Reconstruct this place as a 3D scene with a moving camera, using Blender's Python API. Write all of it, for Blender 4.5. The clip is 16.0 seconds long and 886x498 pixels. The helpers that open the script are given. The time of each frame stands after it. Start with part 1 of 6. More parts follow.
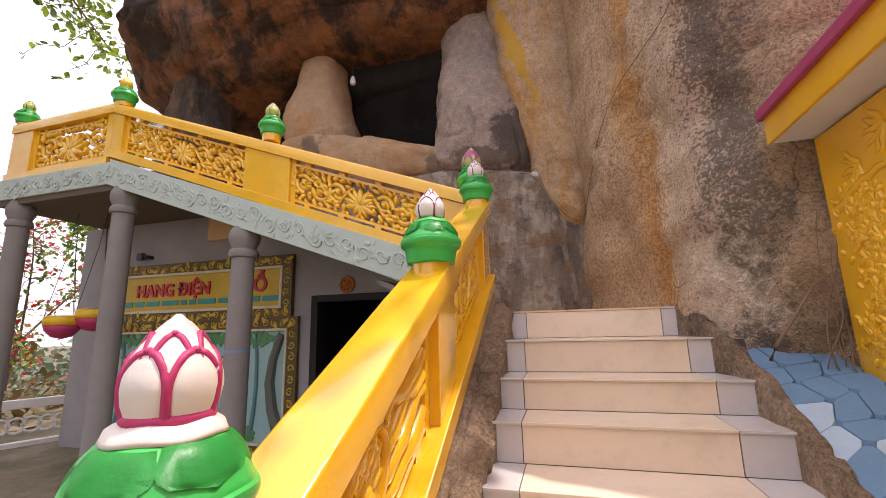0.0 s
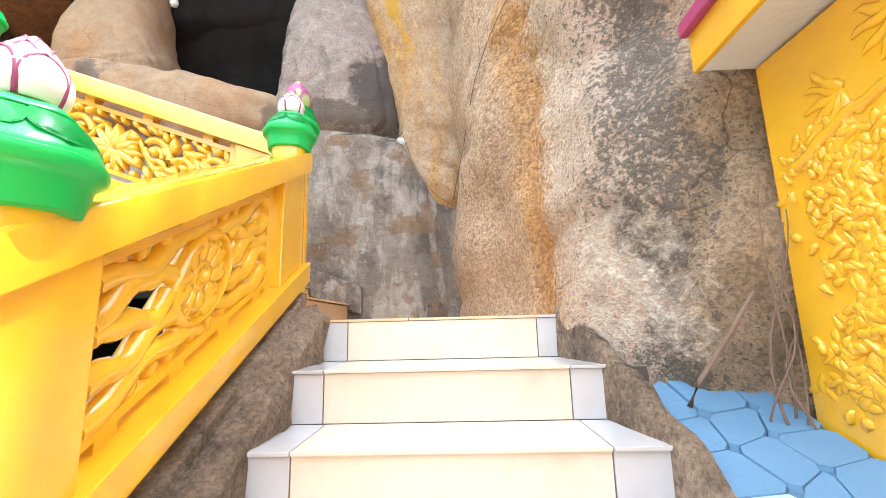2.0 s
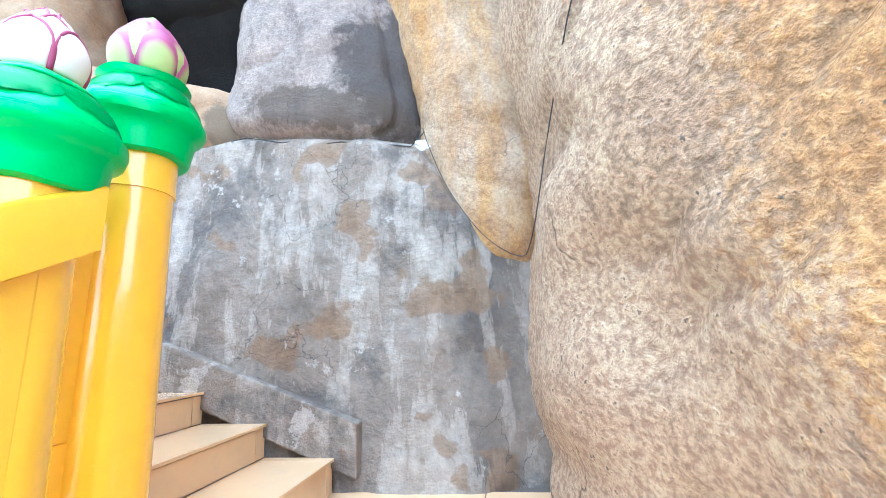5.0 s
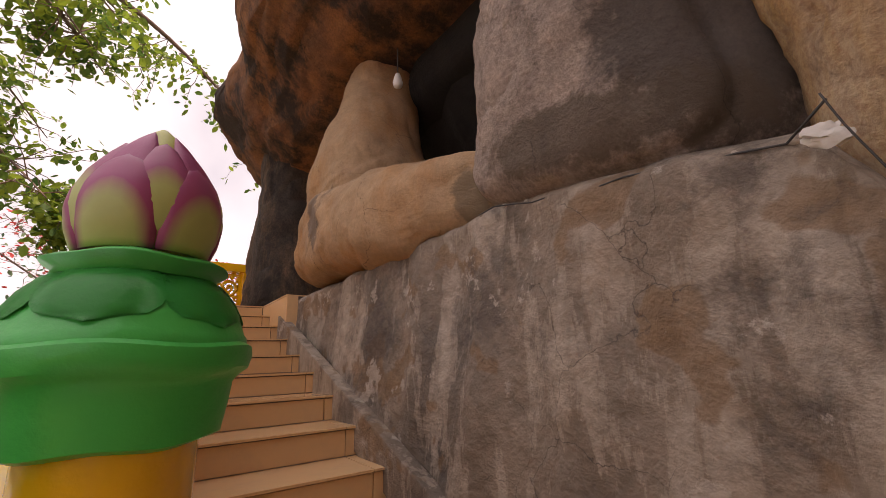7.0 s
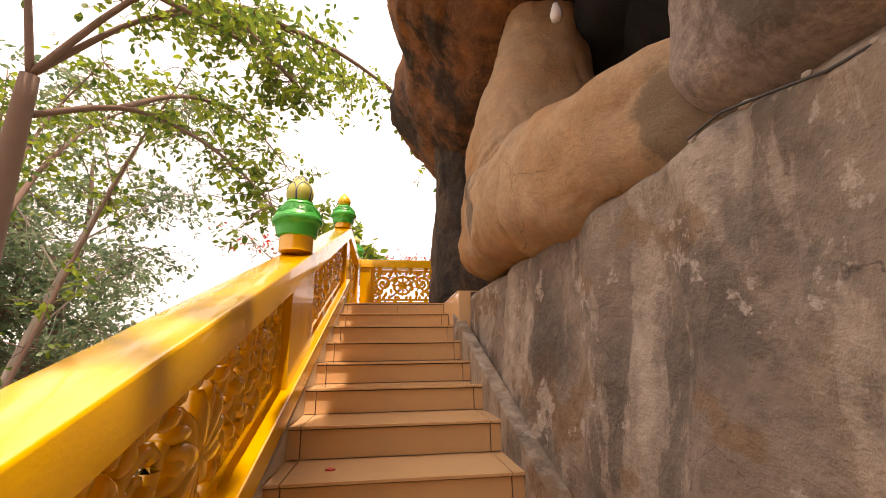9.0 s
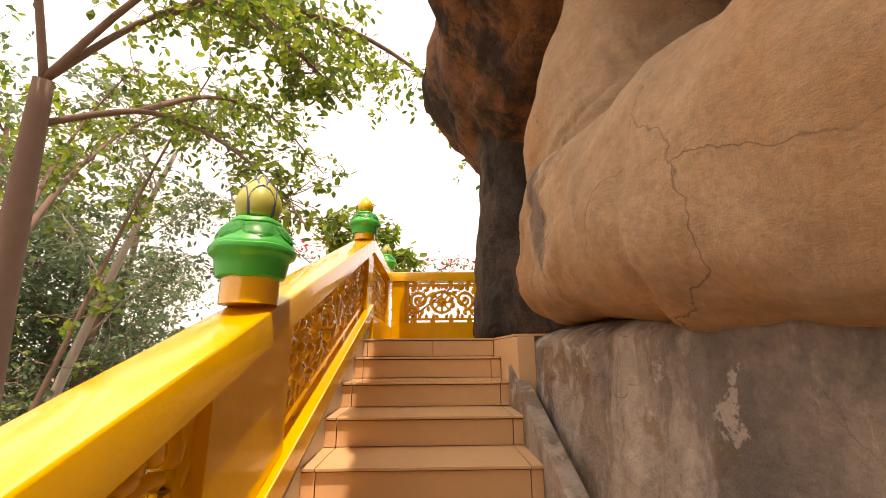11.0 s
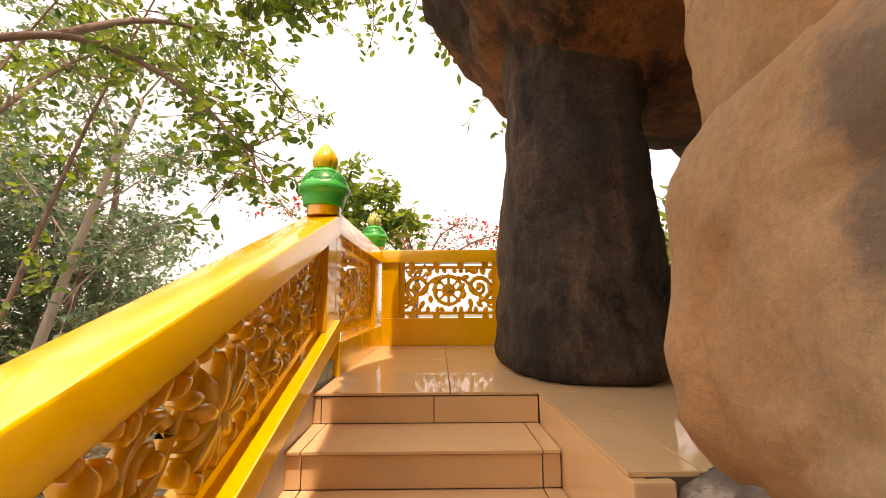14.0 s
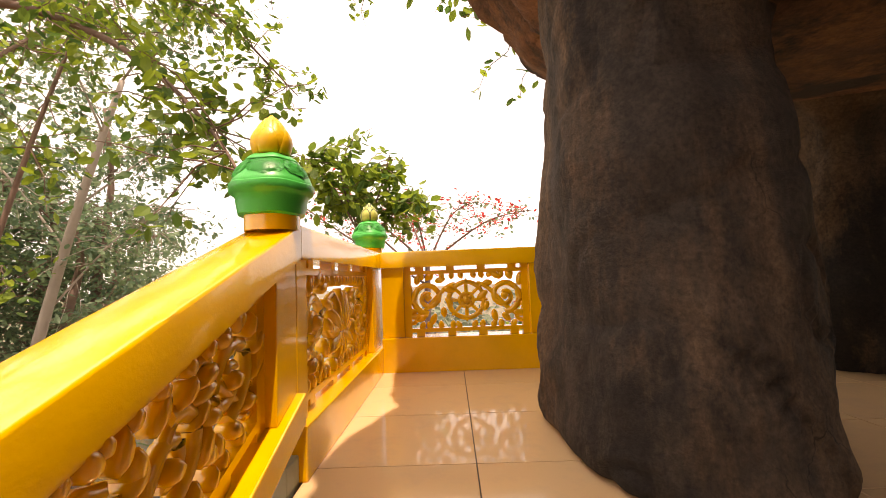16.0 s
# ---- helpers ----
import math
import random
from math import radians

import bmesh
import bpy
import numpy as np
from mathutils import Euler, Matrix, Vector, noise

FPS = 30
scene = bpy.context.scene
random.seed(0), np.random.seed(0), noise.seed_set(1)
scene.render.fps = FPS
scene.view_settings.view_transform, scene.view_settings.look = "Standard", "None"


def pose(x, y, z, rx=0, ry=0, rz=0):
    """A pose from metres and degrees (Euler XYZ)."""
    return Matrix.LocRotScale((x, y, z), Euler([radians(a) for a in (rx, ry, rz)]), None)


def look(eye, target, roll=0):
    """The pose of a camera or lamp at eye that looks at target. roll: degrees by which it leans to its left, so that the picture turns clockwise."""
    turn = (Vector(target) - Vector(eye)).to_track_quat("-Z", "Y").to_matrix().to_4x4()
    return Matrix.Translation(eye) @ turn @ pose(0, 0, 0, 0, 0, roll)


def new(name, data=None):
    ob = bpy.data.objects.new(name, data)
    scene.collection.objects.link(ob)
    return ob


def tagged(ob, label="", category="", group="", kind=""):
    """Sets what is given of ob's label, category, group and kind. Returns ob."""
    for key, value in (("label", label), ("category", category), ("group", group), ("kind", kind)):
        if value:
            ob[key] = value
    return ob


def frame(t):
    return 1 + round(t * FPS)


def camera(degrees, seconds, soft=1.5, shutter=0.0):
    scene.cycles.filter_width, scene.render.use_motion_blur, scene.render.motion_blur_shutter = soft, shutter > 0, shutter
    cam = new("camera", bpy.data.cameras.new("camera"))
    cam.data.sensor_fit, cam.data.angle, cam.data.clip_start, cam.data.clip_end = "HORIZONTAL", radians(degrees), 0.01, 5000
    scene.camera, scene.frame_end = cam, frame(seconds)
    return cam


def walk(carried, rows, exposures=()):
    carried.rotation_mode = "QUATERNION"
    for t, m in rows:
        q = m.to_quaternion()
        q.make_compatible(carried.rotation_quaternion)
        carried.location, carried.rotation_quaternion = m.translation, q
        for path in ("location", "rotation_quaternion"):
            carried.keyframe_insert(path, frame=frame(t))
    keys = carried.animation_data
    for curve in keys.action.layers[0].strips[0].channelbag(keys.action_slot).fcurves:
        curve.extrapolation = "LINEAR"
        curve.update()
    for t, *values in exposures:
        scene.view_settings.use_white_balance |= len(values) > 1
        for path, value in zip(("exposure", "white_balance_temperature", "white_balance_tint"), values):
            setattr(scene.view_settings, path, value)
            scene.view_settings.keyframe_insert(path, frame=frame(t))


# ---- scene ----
cam = camera(94.0, 16.0, soft=0.6)
PATH = [
    (0, (0.362, 3.018, 1.477), (-0.168, 4.91, 1.852), -1.4),
    (0.5, (0.411, 3.231, 1.468), (0.081, 5.168, 1.84), -1.4),
    (1, (0.501, 3.505, 1.451), (0.311, 5.463, 1.808), -1.3),
    (1.5, (0.584, 3.787, 1.46), (0.479, 5.752, 1.815), -1.3),
    (2, (0.623, 4.111, 1.549), (0.567, 6.078, 1.906), -1.4),
    (2.5, (0.677, 4.38, 1.69), (0.638, 6.346, 2.052), -1.3),
    (3, (0.664, 4.589, 1.756), (0.64, 6.555, 2.124), -1.3),
    (3.2, (0.651, 4.691, 1.814), (0.621, 6.657, 2.179), -1.3),
    (5.3, (0.526, 5.716, 2.3), (0.096, 7.623, 2.723), -3.2),
    (5.5, (0.508, 5.796, 2.382), (-0.071, 7.666, 2.794), -2.6),
    (6, (0.428, 6.02, 2.467), (-0.528, 7.719, 2.91), -2.6),
    (6.5, (0.369, 6.209, 2.577), (-0.935, 7.633, 3.101), -2.4),
    (7, (0.335, 6.402, 2.71), (-1.227, 7.535, 3.235), -2.0),
    (7.5, (0.247, 6.525, 2.78), (-1.504, 7.344, 3.292), -1.3),
    (8, (0.093, 6.635, 2.797), (-1.761, 7.181, 3.311), -1.2),
    (8.5, (-0.006, 6.738, 2.828), (-1.903, 7.129, 3.326), -0.8),
    (9, (-0.138, 6.830, 2.844), (-2.061, 7.087, 3.330), -0.8),
    (9.5, (-0.390, 6.859, 2.916), (-2.325, 6.997, 3.402), -0.9),
    (9.7, (-0.461, 6.878, 2.979), (-2.400, 6.978, 3.458), -1.0),
    (11.8, (-1.418, 6.969, 3.367), (-3.362, 7.008, 3.836), -0.5),
    (12, (-1.505, 6.988, 3.412), (-3.45, 7.022, 3.875), -0.6),
    (12.5, (-1.702, 6.974, 3.467), (-3.661, 7.006, 3.872), -0.5),
    (13, (-1.896, 6.941, 3.558), (-3.865, 6.964, 3.903), -0.4),
    (13.5, (-2.106, 6.954, 3.616), (-4.084, 6.973, 3.911), -0.3),
    (14, (-2.317, 6.943, 3.687), (-4.301, 6.963, 3.944), -0.3),
    (14.5, (-2.556, 6.912, 3.772), (-4.547, 6.922, 3.965), -0.4),
    (15, (-2.751, 6.944, 3.825), (-4.745, 6.945, 3.977), -0.9),
    (15.5, (-2.953, 6.951, 3.901), (-4.949, 6.938, 4.026), -1.7),
    (16, (-3.105, 6.926, 3.964), (-5.1, 6.892, 4.104), -2.2),
]
walk(cam, [(t, look(eye, target, roll)) for t, eye, target, roll in PATH],
     exposures=[(0.0, -0.24, 6850, 30), (0.5, -0.2, 7250, 35), (1.0, 0.38, 6500, 22), (1.5, 0.98, 6000, 14), (2.5, 1.28, 5550, 7), (3.2, 1.52, 5250, 4), (5.5, 1.8, 4600, 3), (6.0, 1.8, 4700, 3), (6.5, 1.05, 5900, 13), (7.0, -0.5, 7600, 33), (7.5, -0.48, 8000, 32), (8.0, 0.05, 8300, 33), (8.5, -0.06, 8500, 33), (9.5, 0.0, 9000, 33), (12.0, -0.08, 8900, 28), (14.0, 0.0, 8900, 29), (16.0, 0.06, 9000, 30)])

# ---- sky and sun ----
SUN_AZ, SUN_EL = radians(20), radians(73)   # azimuth from +x, counter-clockwise
world = bpy.data.worlds.new("sky")
scene.world = world
world.use_nodes = True
wn, wl = world.node_tree.nodes, world.node_tree.links
wn.clear()
w_out = wn.new("ShaderNodeOutputWorld")
w_bg = wn.new("ShaderNodeBackground")
w_cl = wn.new("ShaderNodeBackground")
w_mix = wn.new("ShaderNodeMixShader")
w_sky = wn.new("ShaderNodeTexSky")
w_sky.sky_type = 'NISHITA'
w_sky.sun_disc = False
w_sky.sun_elevation = SUN_EL
w_sky.sun_rotation = radians(90) - SUN_AZ
w_bg.inputs["Strength"].default_value = 0.15
w_cl.inputs["Color"].default_value = (0.90, 0.96, 1.0, 1)
w_tc = wn.new("ShaderNodeTexCoord")
# bright high cloud, brighter overhead than at the horizon
w_sp = wn.new("ShaderNodeSeparateXYZ")
w_up = wn.new("ShaderNodeMath")
w_up.operation, w_up.use_clamp = 'MAXIMUM', True
w_sq = wn.new("ShaderNodeMath")
w_sq.operation = 'POWER'
w_sq.inputs[1].default_value = 2.0
w_st = wn.new("ShaderNodeMath")
w_st.operation = 'MULTIPLY_ADD'
w_st.inputs[1].default_value = 2.6
w_st.inputs[2].default_value = 0.98
wl.new(w_tc.outputs["Generated"], w_sp.inputs[0])
wl.new(w_sp.outputs["Z"], w_up.inputs[0])
wl.new(w_up.outputs[0], w_sq.inputs[0])
wl.new(w_sq.outputs[0], w_st.inputs[0])
wl.new(w_st.outputs[0], w_cl.inputs["Strength"])
w_no = wn.new("ShaderNodeTexNoise")
w_no.inputs["Scale"].default_value = 2.2
w_no.inputs["Detail"].default_value = 6
w_ra = wn.new("ShaderNodeValToRGB")
w_ra.color_ramp.elements[0].position = 0.39
w_ra.color_ramp.elements[1].position = 0.57
w_ra.color_ramp.elements[0].color = (0.66, 0.66, 0.66, 1)   # thin veil of cloud over the blue
wl.new(w_tc.outputs["Generated"], w_no.inputs["Vector"])
wl.new(w_no.outputs["Fac"], w_ra.inputs["Fac"])
wl.new(w_sky.outputs["Color"], w_bg.inputs["Color"])
wl.new(w_ra.outputs["Color"], w_mix.inputs["Fac"])
wl.new(w_bg.outputs["Background"], w_mix.inputs[1])
wl.new(w_cl.outputs["Background"], w_mix.inputs[2])
wl.new(w_mix.outputs["Shader"], w_out.inputs["Surface"])
sun_data = bpy.data.lights.new("sun", "SUN")
sun_data.energy = 5.0
sun_data.angle = radians(0.6)
sun_data.color = (1.0, 0.95, 0.86)
sun = new("sun", sun_data)
sun_dir = Vector((math.cos(SUN_EL) * math.cos(SUN_AZ), math.cos(SUN_EL) * math.sin(SUN_AZ), math.sin(SUN_EL)))
sun.matrix_world = look(sun_dir * 40, (0, 0, 0))


# ---- materials ----
def mat_new(name):
    m = bpy.data.materials.new(name)
    m.use_nodes = True
    nt = m.node_tree
    return m, nt, nt.nodes["Principled BSDF"]


def noise_node(nt, scale, detail=6, rough=0.6, stretch=(1, 1, 1)):
    tc = nt.nodes.new("ShaderNodeTexCoord")
    mp = nt.nodes.new("ShaderNodeMapping")
    mp.inputs["Scale"].default_value = stretch
    n = nt.nodes.new("ShaderNodeTexNoise")
    n.inputs["Scale"].default_value = scale
    n.inputs["Detail"].default_value = detail
    n.inputs["Roughness"].default_value = rough
    nt.links.new(tc.outputs["Object"], mp.inputs["Vector"])
    nt.links.new(mp.outputs["Vector"], n.inputs["Vector"])
    return n.outputs["Fac"]


def ramp(nt, fac, stops):
    r = nt.nodes.new("ShaderNodeValToRGB")
    els = r.color_ramp.elements
    while len(els) < len(stops):
        els.new(0.5)
    for e, (p, c) in zip(els, stops):
        e.position = p
        e.color = (*c, 1) if len(c) == 3 else c
    nt.links.new(fac, r.inputs["Fac"])
    return r.outputs["Color"]


def mix(nt, fac, a, b, mode='MIX'):
    m = nt.nodes.new("ShaderNodeMix")
    m.data_type = 'RGBA'
    m.blend_type = mode
    for sock, v in ((m.inputs[0], fac), (m.inputs[6], a), (m.inputs[7], b)):
        if isinstance(v, (int, float)):
            sock.default_value = v
        elif isinstance(v, tuple):
            sock.default_value = (*v, 1)
        else:
            nt.links.new(v, sock)
    return m.outputs[2]


def bump(nt, bsdf, height, strength=0.3, distance=0.02):
    b = nt.nodes.new("ShaderNodeBump")
    b.inputs["Strength"].default_value = strength
    b.inputs["Distance"].default_value = distance
    nt.links.new(height, b.inputs["Height"])
    nt.links.new(b.outputs["Normal"], bsdf.inputs["Normal"])


def paint(name, col, dirt=(0.2, 0.15, 0.1), rough=0.45, wear=0.35, bumpy=0.15, spots=0.0):
    m, nt, p = mat_new(name)
    n1 = noise_node(nt, 3.0, 8, 0.65)
    n2 = noise_node(nt, 45.0, 4, 0.6)
    c2 = tuple(c * 0.86 for c in col)
    base = mix(nt, ramp(nt, n1, [(0.35, (0, 0, 0)), (0.7, (1, 1, 1))]), col, c2)
    d = ramp(nt, noise_node(nt, 9.0, 9, 0.75), [(0.62, (0, 0, 0)), (0.8, (wear, wear, wear))])
    base = mix(nt, d, base, dirt)
    nt.links.new(base, p.inputs["Base Color"])
    p.inputs["Roughness"].default_value = rough
    bump(nt, p, n2, bumpy, 0.01)
    return m


def crack_lines(nt, scale, width, amount=0.8):
    """Thin wandering cracks that come and go."""
    tc = nt.nodes.new("ShaderNodeTexCoord")
    n = nt.nodes.new("ShaderNodeTexNoise")
    n.inputs["Scale"].default_value = 3.0
    n.inputs["Detail"].default_value = 8
    nt.links.new(tc.outputs["Object"], n.inputs["Vector"])
    add = nt.nodes.new("ShaderNodeVectorMath")
    add.operation = 'MULTIPLY_ADD'
    nt.links.new(n.outputs["Color"], add.inputs[0])
    add.inputs[1].default_value = (0.45, 0.45, 0.45)
    nt.links.new(tc.outputs["Object"], add.inputs[2])
    v = nt.nodes.new("ShaderNodeTexVoronoi")
    v.feature = 'DISTANCE_TO_EDGE'
    v.inputs["Scale"].default_value = scale
    nt.links.new(add.outputs[0], v.inputs["Vector"])
    thin = ramp(nt, v.outputs["Distance"], [(0.0, (1, 1, 1)), (width, (0, 0, 0))])
    mask = ramp(nt, noise_node(nt, 1.7, 5, 0.6), [(0.50, (0, 0, 0)), (0.60, (amount,) * 3)])
    return mix(nt, 1.0, thin, mask, 'MULTIPLY')


def rock_mat(name, light, mid, dark, streak, streak_amt=0.6, grain=0.8, lichen=0.0, zs=0.35, dlo=0.42, stains_and_shade=(), relief=0.8):
    m, nt, p = mat_new(name)
    big = noise_node(nt, 0.9, 8, 0.62, (1, 1, 0.6))
    vert = noise_node(nt, 1.6, 7, 0.65, (1.6, 1.6, zs))
    fine = noise_node(nt, 11.0, 9, 0.74)
    speck = noise_node(nt, 55.0, 6, 0.75)
    base = ramp(nt, big, [(0.3, mid), (0.46, light), (0.62, mid), (0.78, tuple(c * 0.7 for c in mid))])
    base = mix(nt, ramp(nt, vert, [(0.45, (0, 0, 0)), (0.62, (streak_amt,) * 3)]), base, streak)
    blotch = noise_node(nt, 1.3, 10, 0.72, (1.2, 1.2, 0.45))
    base = mix(nt, ramp(nt, blotch, [(dlo + 0.07, (0, 0, 0)), (dlo + 0.17, (0.92, 0.92, 0.92))]), base, dark)
    base = mix(nt, 0.7 * grain, base, ramp(nt, fine, [(0.3, (0.25, 0.25, 0.25)), (0.7, (0.95, 0.95, 0.95))]), 'OVERLAY')
    base = mix(nt, 0.55 * grain, base, ramp(nt, speck, [(0.35, (0.1, 0.1, 0.1)), (0.6, (0.75, 0.75, 0.75))]), 'OVERLAY')
    if lichen:
        base = mix(nt, ramp(nt, noise_node(nt, 4.5, 9, 0.7), [(0.6, (0, 0, 0)), (0.72, (lichen,) * 3)]), base, (0.62, 0.58, 0.53))
    # seep stains and painted under-slab shade, ragged at their edge: centre, half widths, lean, colour
    for at, half, lean, tint in stains_and_shade:
        tc = nt.nodes.new("ShaderNodeTexCoord")
        mp = nt.nodes.new("ShaderNodeMapping")
        mp.vector_type = 'TEXTURE'
        mp.inputs["Location"].default_value = at
        mp.inputs["Rotation"].default_value = (0, radians(lean), 0)
        mp.inputs["Scale"].default_value = half
        ln = nt.nodes.new("ShaderNodeVectorMath")
        ln.operation = 'LENGTH'
        ad = nt.nodes.new("ShaderNodeMath")
        nt.links.new(tc.outputs["Object"], mp.inputs["Vector"])
        nt.links.new(mp.outputs[0], ln.inputs[0])
        nt.links.new(ln.outputs["Value"], ad.inputs[0])
        nt.links.new(ramp(nt, noise_node(nt, 4.5, 10, 0.72), [(0.3, (0, 0, 0)), (0.7, (0.9,) * 3)]), ad.inputs[1])
        mr = nt.nodes.new("ShaderNodeMapRange")
        mr.inputs["From Min"].default_value = 1.50
        mr.inputs["From Max"].default_value = 1.20
        mr.inputs["To Max"].default_value = 0.82
        nt.links.new(ad.outputs[0], mr.inputs["Value"])
        base = mix(nt, mr.outputs[0], base, tint)
    line = crack_lines(nt, 1.9, 0.006, 0.7)
    base = mix(nt, line, base, tuple(c * 0.35 for c in dark))
    nt.links.new(base, p.inputs["Base Color"])
    p.inputs["Roughness"].default_value = 0.88
    h = mix(nt, 0.5, ramp(nt, fine, [(0.2, (0, 0, 0)), (0.8, (1, 1, 1))]), ramp(nt, speck, [(0.2, (0, 0, 0)), (0.8, (1, 1, 1))]))
    bump(nt, p, h, relief, 0.04)
    return m


YELLOW = paint("yellow_paint", (0.91, 0.50, 0.008), (0.55, 0.24, 0.01), 0.27, 0.5, 0.12)
for _n in YELLOW.node_tree.nodes:   # gloss enamel over the yellow
    if _n.type == 'BSDF_PRINCIPLED':
        _n.inputs["Coat Weight"].default_value = 1.0
        _n.inputs["Coat Roughness"].default_value = 0.10
GREEN = paint("green_paint", (0.02, 0.47, 0.085), (0.01, 0.16, 0.04), 0.35, 0.4, 0.15)
BUDWHITE = paint("white_bud_paint", (0.78, 0.72, 0.66), (0.45, 0.38, 0.33), 0.5, 0.35)
MAGENTA = paint("magenta_paint", (0.50, 0.035, 0.14), (0.3, 0.1, 0.12), 0.5, 0.3)
PURPLE = paint("purple_paint", (0.30, 0.035, 0.10), (0.25, 0.1, 0.12), 0.5, 0.3)
PINK = paint("plum_paint", (0.38, 0.075, 0.20), (0.42, 0.2, 0.28), 0.5, 0.3)
LIME = paint("lime_paint", (0.48, 0.52, 0.12), (0.3, 0.3, 0.12), 0.45, 0.3)
NAVY = paint("navy_paint", (0.06, 0.09, 0.22), (0.1, 0.1, 0.1), 0.45, 0.3)
GOLD = paint("gold_paint", (0.80, 0.48, 0.02), (0.35, 0.2, 0.03), 0.35, 0.3)
DARKLINE = paint("dark_green_paint", (0.05, 0.09, 0.06), (0.02, 0.03, 0.02), 0.5, 0.2)
BEAM = paint("pale_green_plaster", (0.46, 0.55, 0.50), (0.30, 0.36, 0.33), 0.8, 0.6, 0.3)
CONCRETE = paint("grey_column_plaster", (0.24, 0.22, 0.21), (0.12, 0.11, 0.1), 0.85, 0.6, 0.3)
WHITEPL = paint("white_plaster", (0.72, 0.70, 0.66), (0.4, 0.36, 0.3), 0.85, 0.5, 0.4)
CAVEWALL = paint("grey_violet_plaster", (0.36, 0.34, 0.35), (0.22, 0.20, 0.2), 0.9, 0.6, 0.4)
ROUGHCEM = rock_mat("rough_cement", (0.38, 0.27, 0.18), (0.26, 0.18, 0.12), (0.075, 0.05, 0.035), (0.36, 0.235, 0.14), 0.4, 1.0, 0.0, 0.9, 0.46, (), 1.0)
BLUEST = paint("blue_painted_stone", (0.14, 0.27, 0.42), (0.26, 0.36, 0.45), 0.7, 0.6, 0.5)
BLUELT = paint("light_blue_stone", (0.42, 0.55, 0.67), (0.25, 0.38, 0.5), 0.7, 0.5, 0.5)
MAROON = paint("magenta_trim", (0.42, 0.06, 0.16), (0.3, 0.1, 0.1), 0.5, 0.4)
SIGNRED = paint("red_lettering", (0.55, 0.03, 0.05), (0.3, 0.02, 0.03), 0.4, 0.2)
TEAL = paint("teal_lettering", (0.03, 0.30, 0.30), (0.05, 0.2, 0.2), 0.5, 0.2)
SIGNGOLD = paint("sign_gold", (0.62, 0.40, 0.04), (0.3, 0.18, 0.03), 0.5, 0.5)
DARKFRAME = paint("dark_gold_frame", (0.13, 0.09, 0.03), (0.4, 0.27, 0.05), 0.5, 0.8)
CREAM = paint("cream_trim", (0.68, 0.62, 0.45), (0.4, 0.35, 0.25), 0.6, 0.3)
# door frame paint; also stands in for darkness inside the passage
DOORPASSAGE = paint("door_and_passage_dark", (0.015, 0.014, 0.014), (0.03, 0.03, 0.03), 0.7, 0.3)
WIREM = paint("black_cable", (0.05, 0.05, 0.05), (0.03, 0.03, 0.03), 0.5, 0.2)
BULBM = paint("white_bulb", (0.8, 0.8, 0.8), (0.6, 0.6, 0.6), 0.3, 0.1)
PALEMORTAR = paint("pale_mortar", (0.42, 0.36, 0.30), (0.2, 0.16, 0.13), 0.9, 0.6, 0.6)
ROOT = paint("root_bark", (0.25, 0.165, 0.115), (0.1, 0.06, 0.05), 0.85, 0.6, 0.6)
GREENBLUE = paint("picture_sky", (0.30, 0.50, 0.50), (0.55, 0.62, 0.60), 0.5, 0.9, 0.1)
PICGREEN = paint("picture_green", (0.08, 0.26, 0.10), (0.2, 0.4, 0.2), 0.5, 0.6, 0.1)
PICBROWN = paint("picture_trunk", (0.12, 0.13, 0.11), (0.25, 0.25, 0.2), 0.5, 0.6, 0.1)
SKIN = paint("picture_pale_figure", (0.70, 0.50, 0.40), (0.5, 0.35, 0.3), 0.5, 0.3)
BLUEPIC = paint("picture_blue", (0.05, 0.08, 0.42), (0.05, 0.05, 0.2), 0.5, 0.3)


def blush_mat():
    """Plum petals, each with a lime heart."""
    m, nt, p = mat_new("pink_to_lime_paint")
    at = nt.nodes.new("ShaderNodeAttribute")
    at.attribute_name = "heart"
    c = ramp(nt, at.outputs["Fac"], [(0.25, (0.34, 0.065, 0.17)), (0.75, (0.42, 0.48, 0.17))])
    nt.links.new(mix(nt, 0.2, c, noise_node(nt, 12, 6), 'OVERLAY'), p.inputs["Base Color"])
    p.inputs["Roughness"].default_value = 0.42
    return m


BLUSH = blush_mat()
# second patch darkens the slab's lower edge: shade painted into the rock
R_GREY = rock_mat("grey_slab_rock", (0.40, 0.32, 0.27), (0.29, 0.235, 0.205), (0.065, 0.054, 0.048), (0.36, 0.29, 0.25), 0.5, 0.6, 0.5, 0.35, 0.52, [((0.06, 7.6, 3.62), (0.36, 1.0, 0.46), 0, (0.065, 0.054, 0.048)), ((-0.30, 7.48, 3.38), (0.50, 0.6, 0.13), 10, (0.12, 0.09, 0.065))])
R_TAN = rock_mat("tan_boulder_rock", (0.58, 0.43, 0.29), (0.46, 0.31, 0.20), (0.20, 0.12, 0.075), (0.60, 0.29, 0.05), 0.75, 0.7, 0.0, 0.3, 0.50, [((0.02, 7.50, 4.80), (0.09, 0.5, 0.80), -16, (0.72, 0.40, 0.015))])
R_PALE = rock_mat("pale_granite", (0.66, 0.53, 0.40), (0.50, 0.38, 0.27), (0.11, 0.085, 0.065), (0.42, 0.28, 0.17), 0.45, 1.0, 0.0, 0.3, 0.42)
R_ROOF = rock_mat("overhang_rock", (0.22, 0.10, 0.05), (0.10, 0.052, 0.032), (0.026, 0.020, 0.018), (0.36, 0.15, 0.05), 0.6, 0.6, 0.0, 0.8, 0.40)
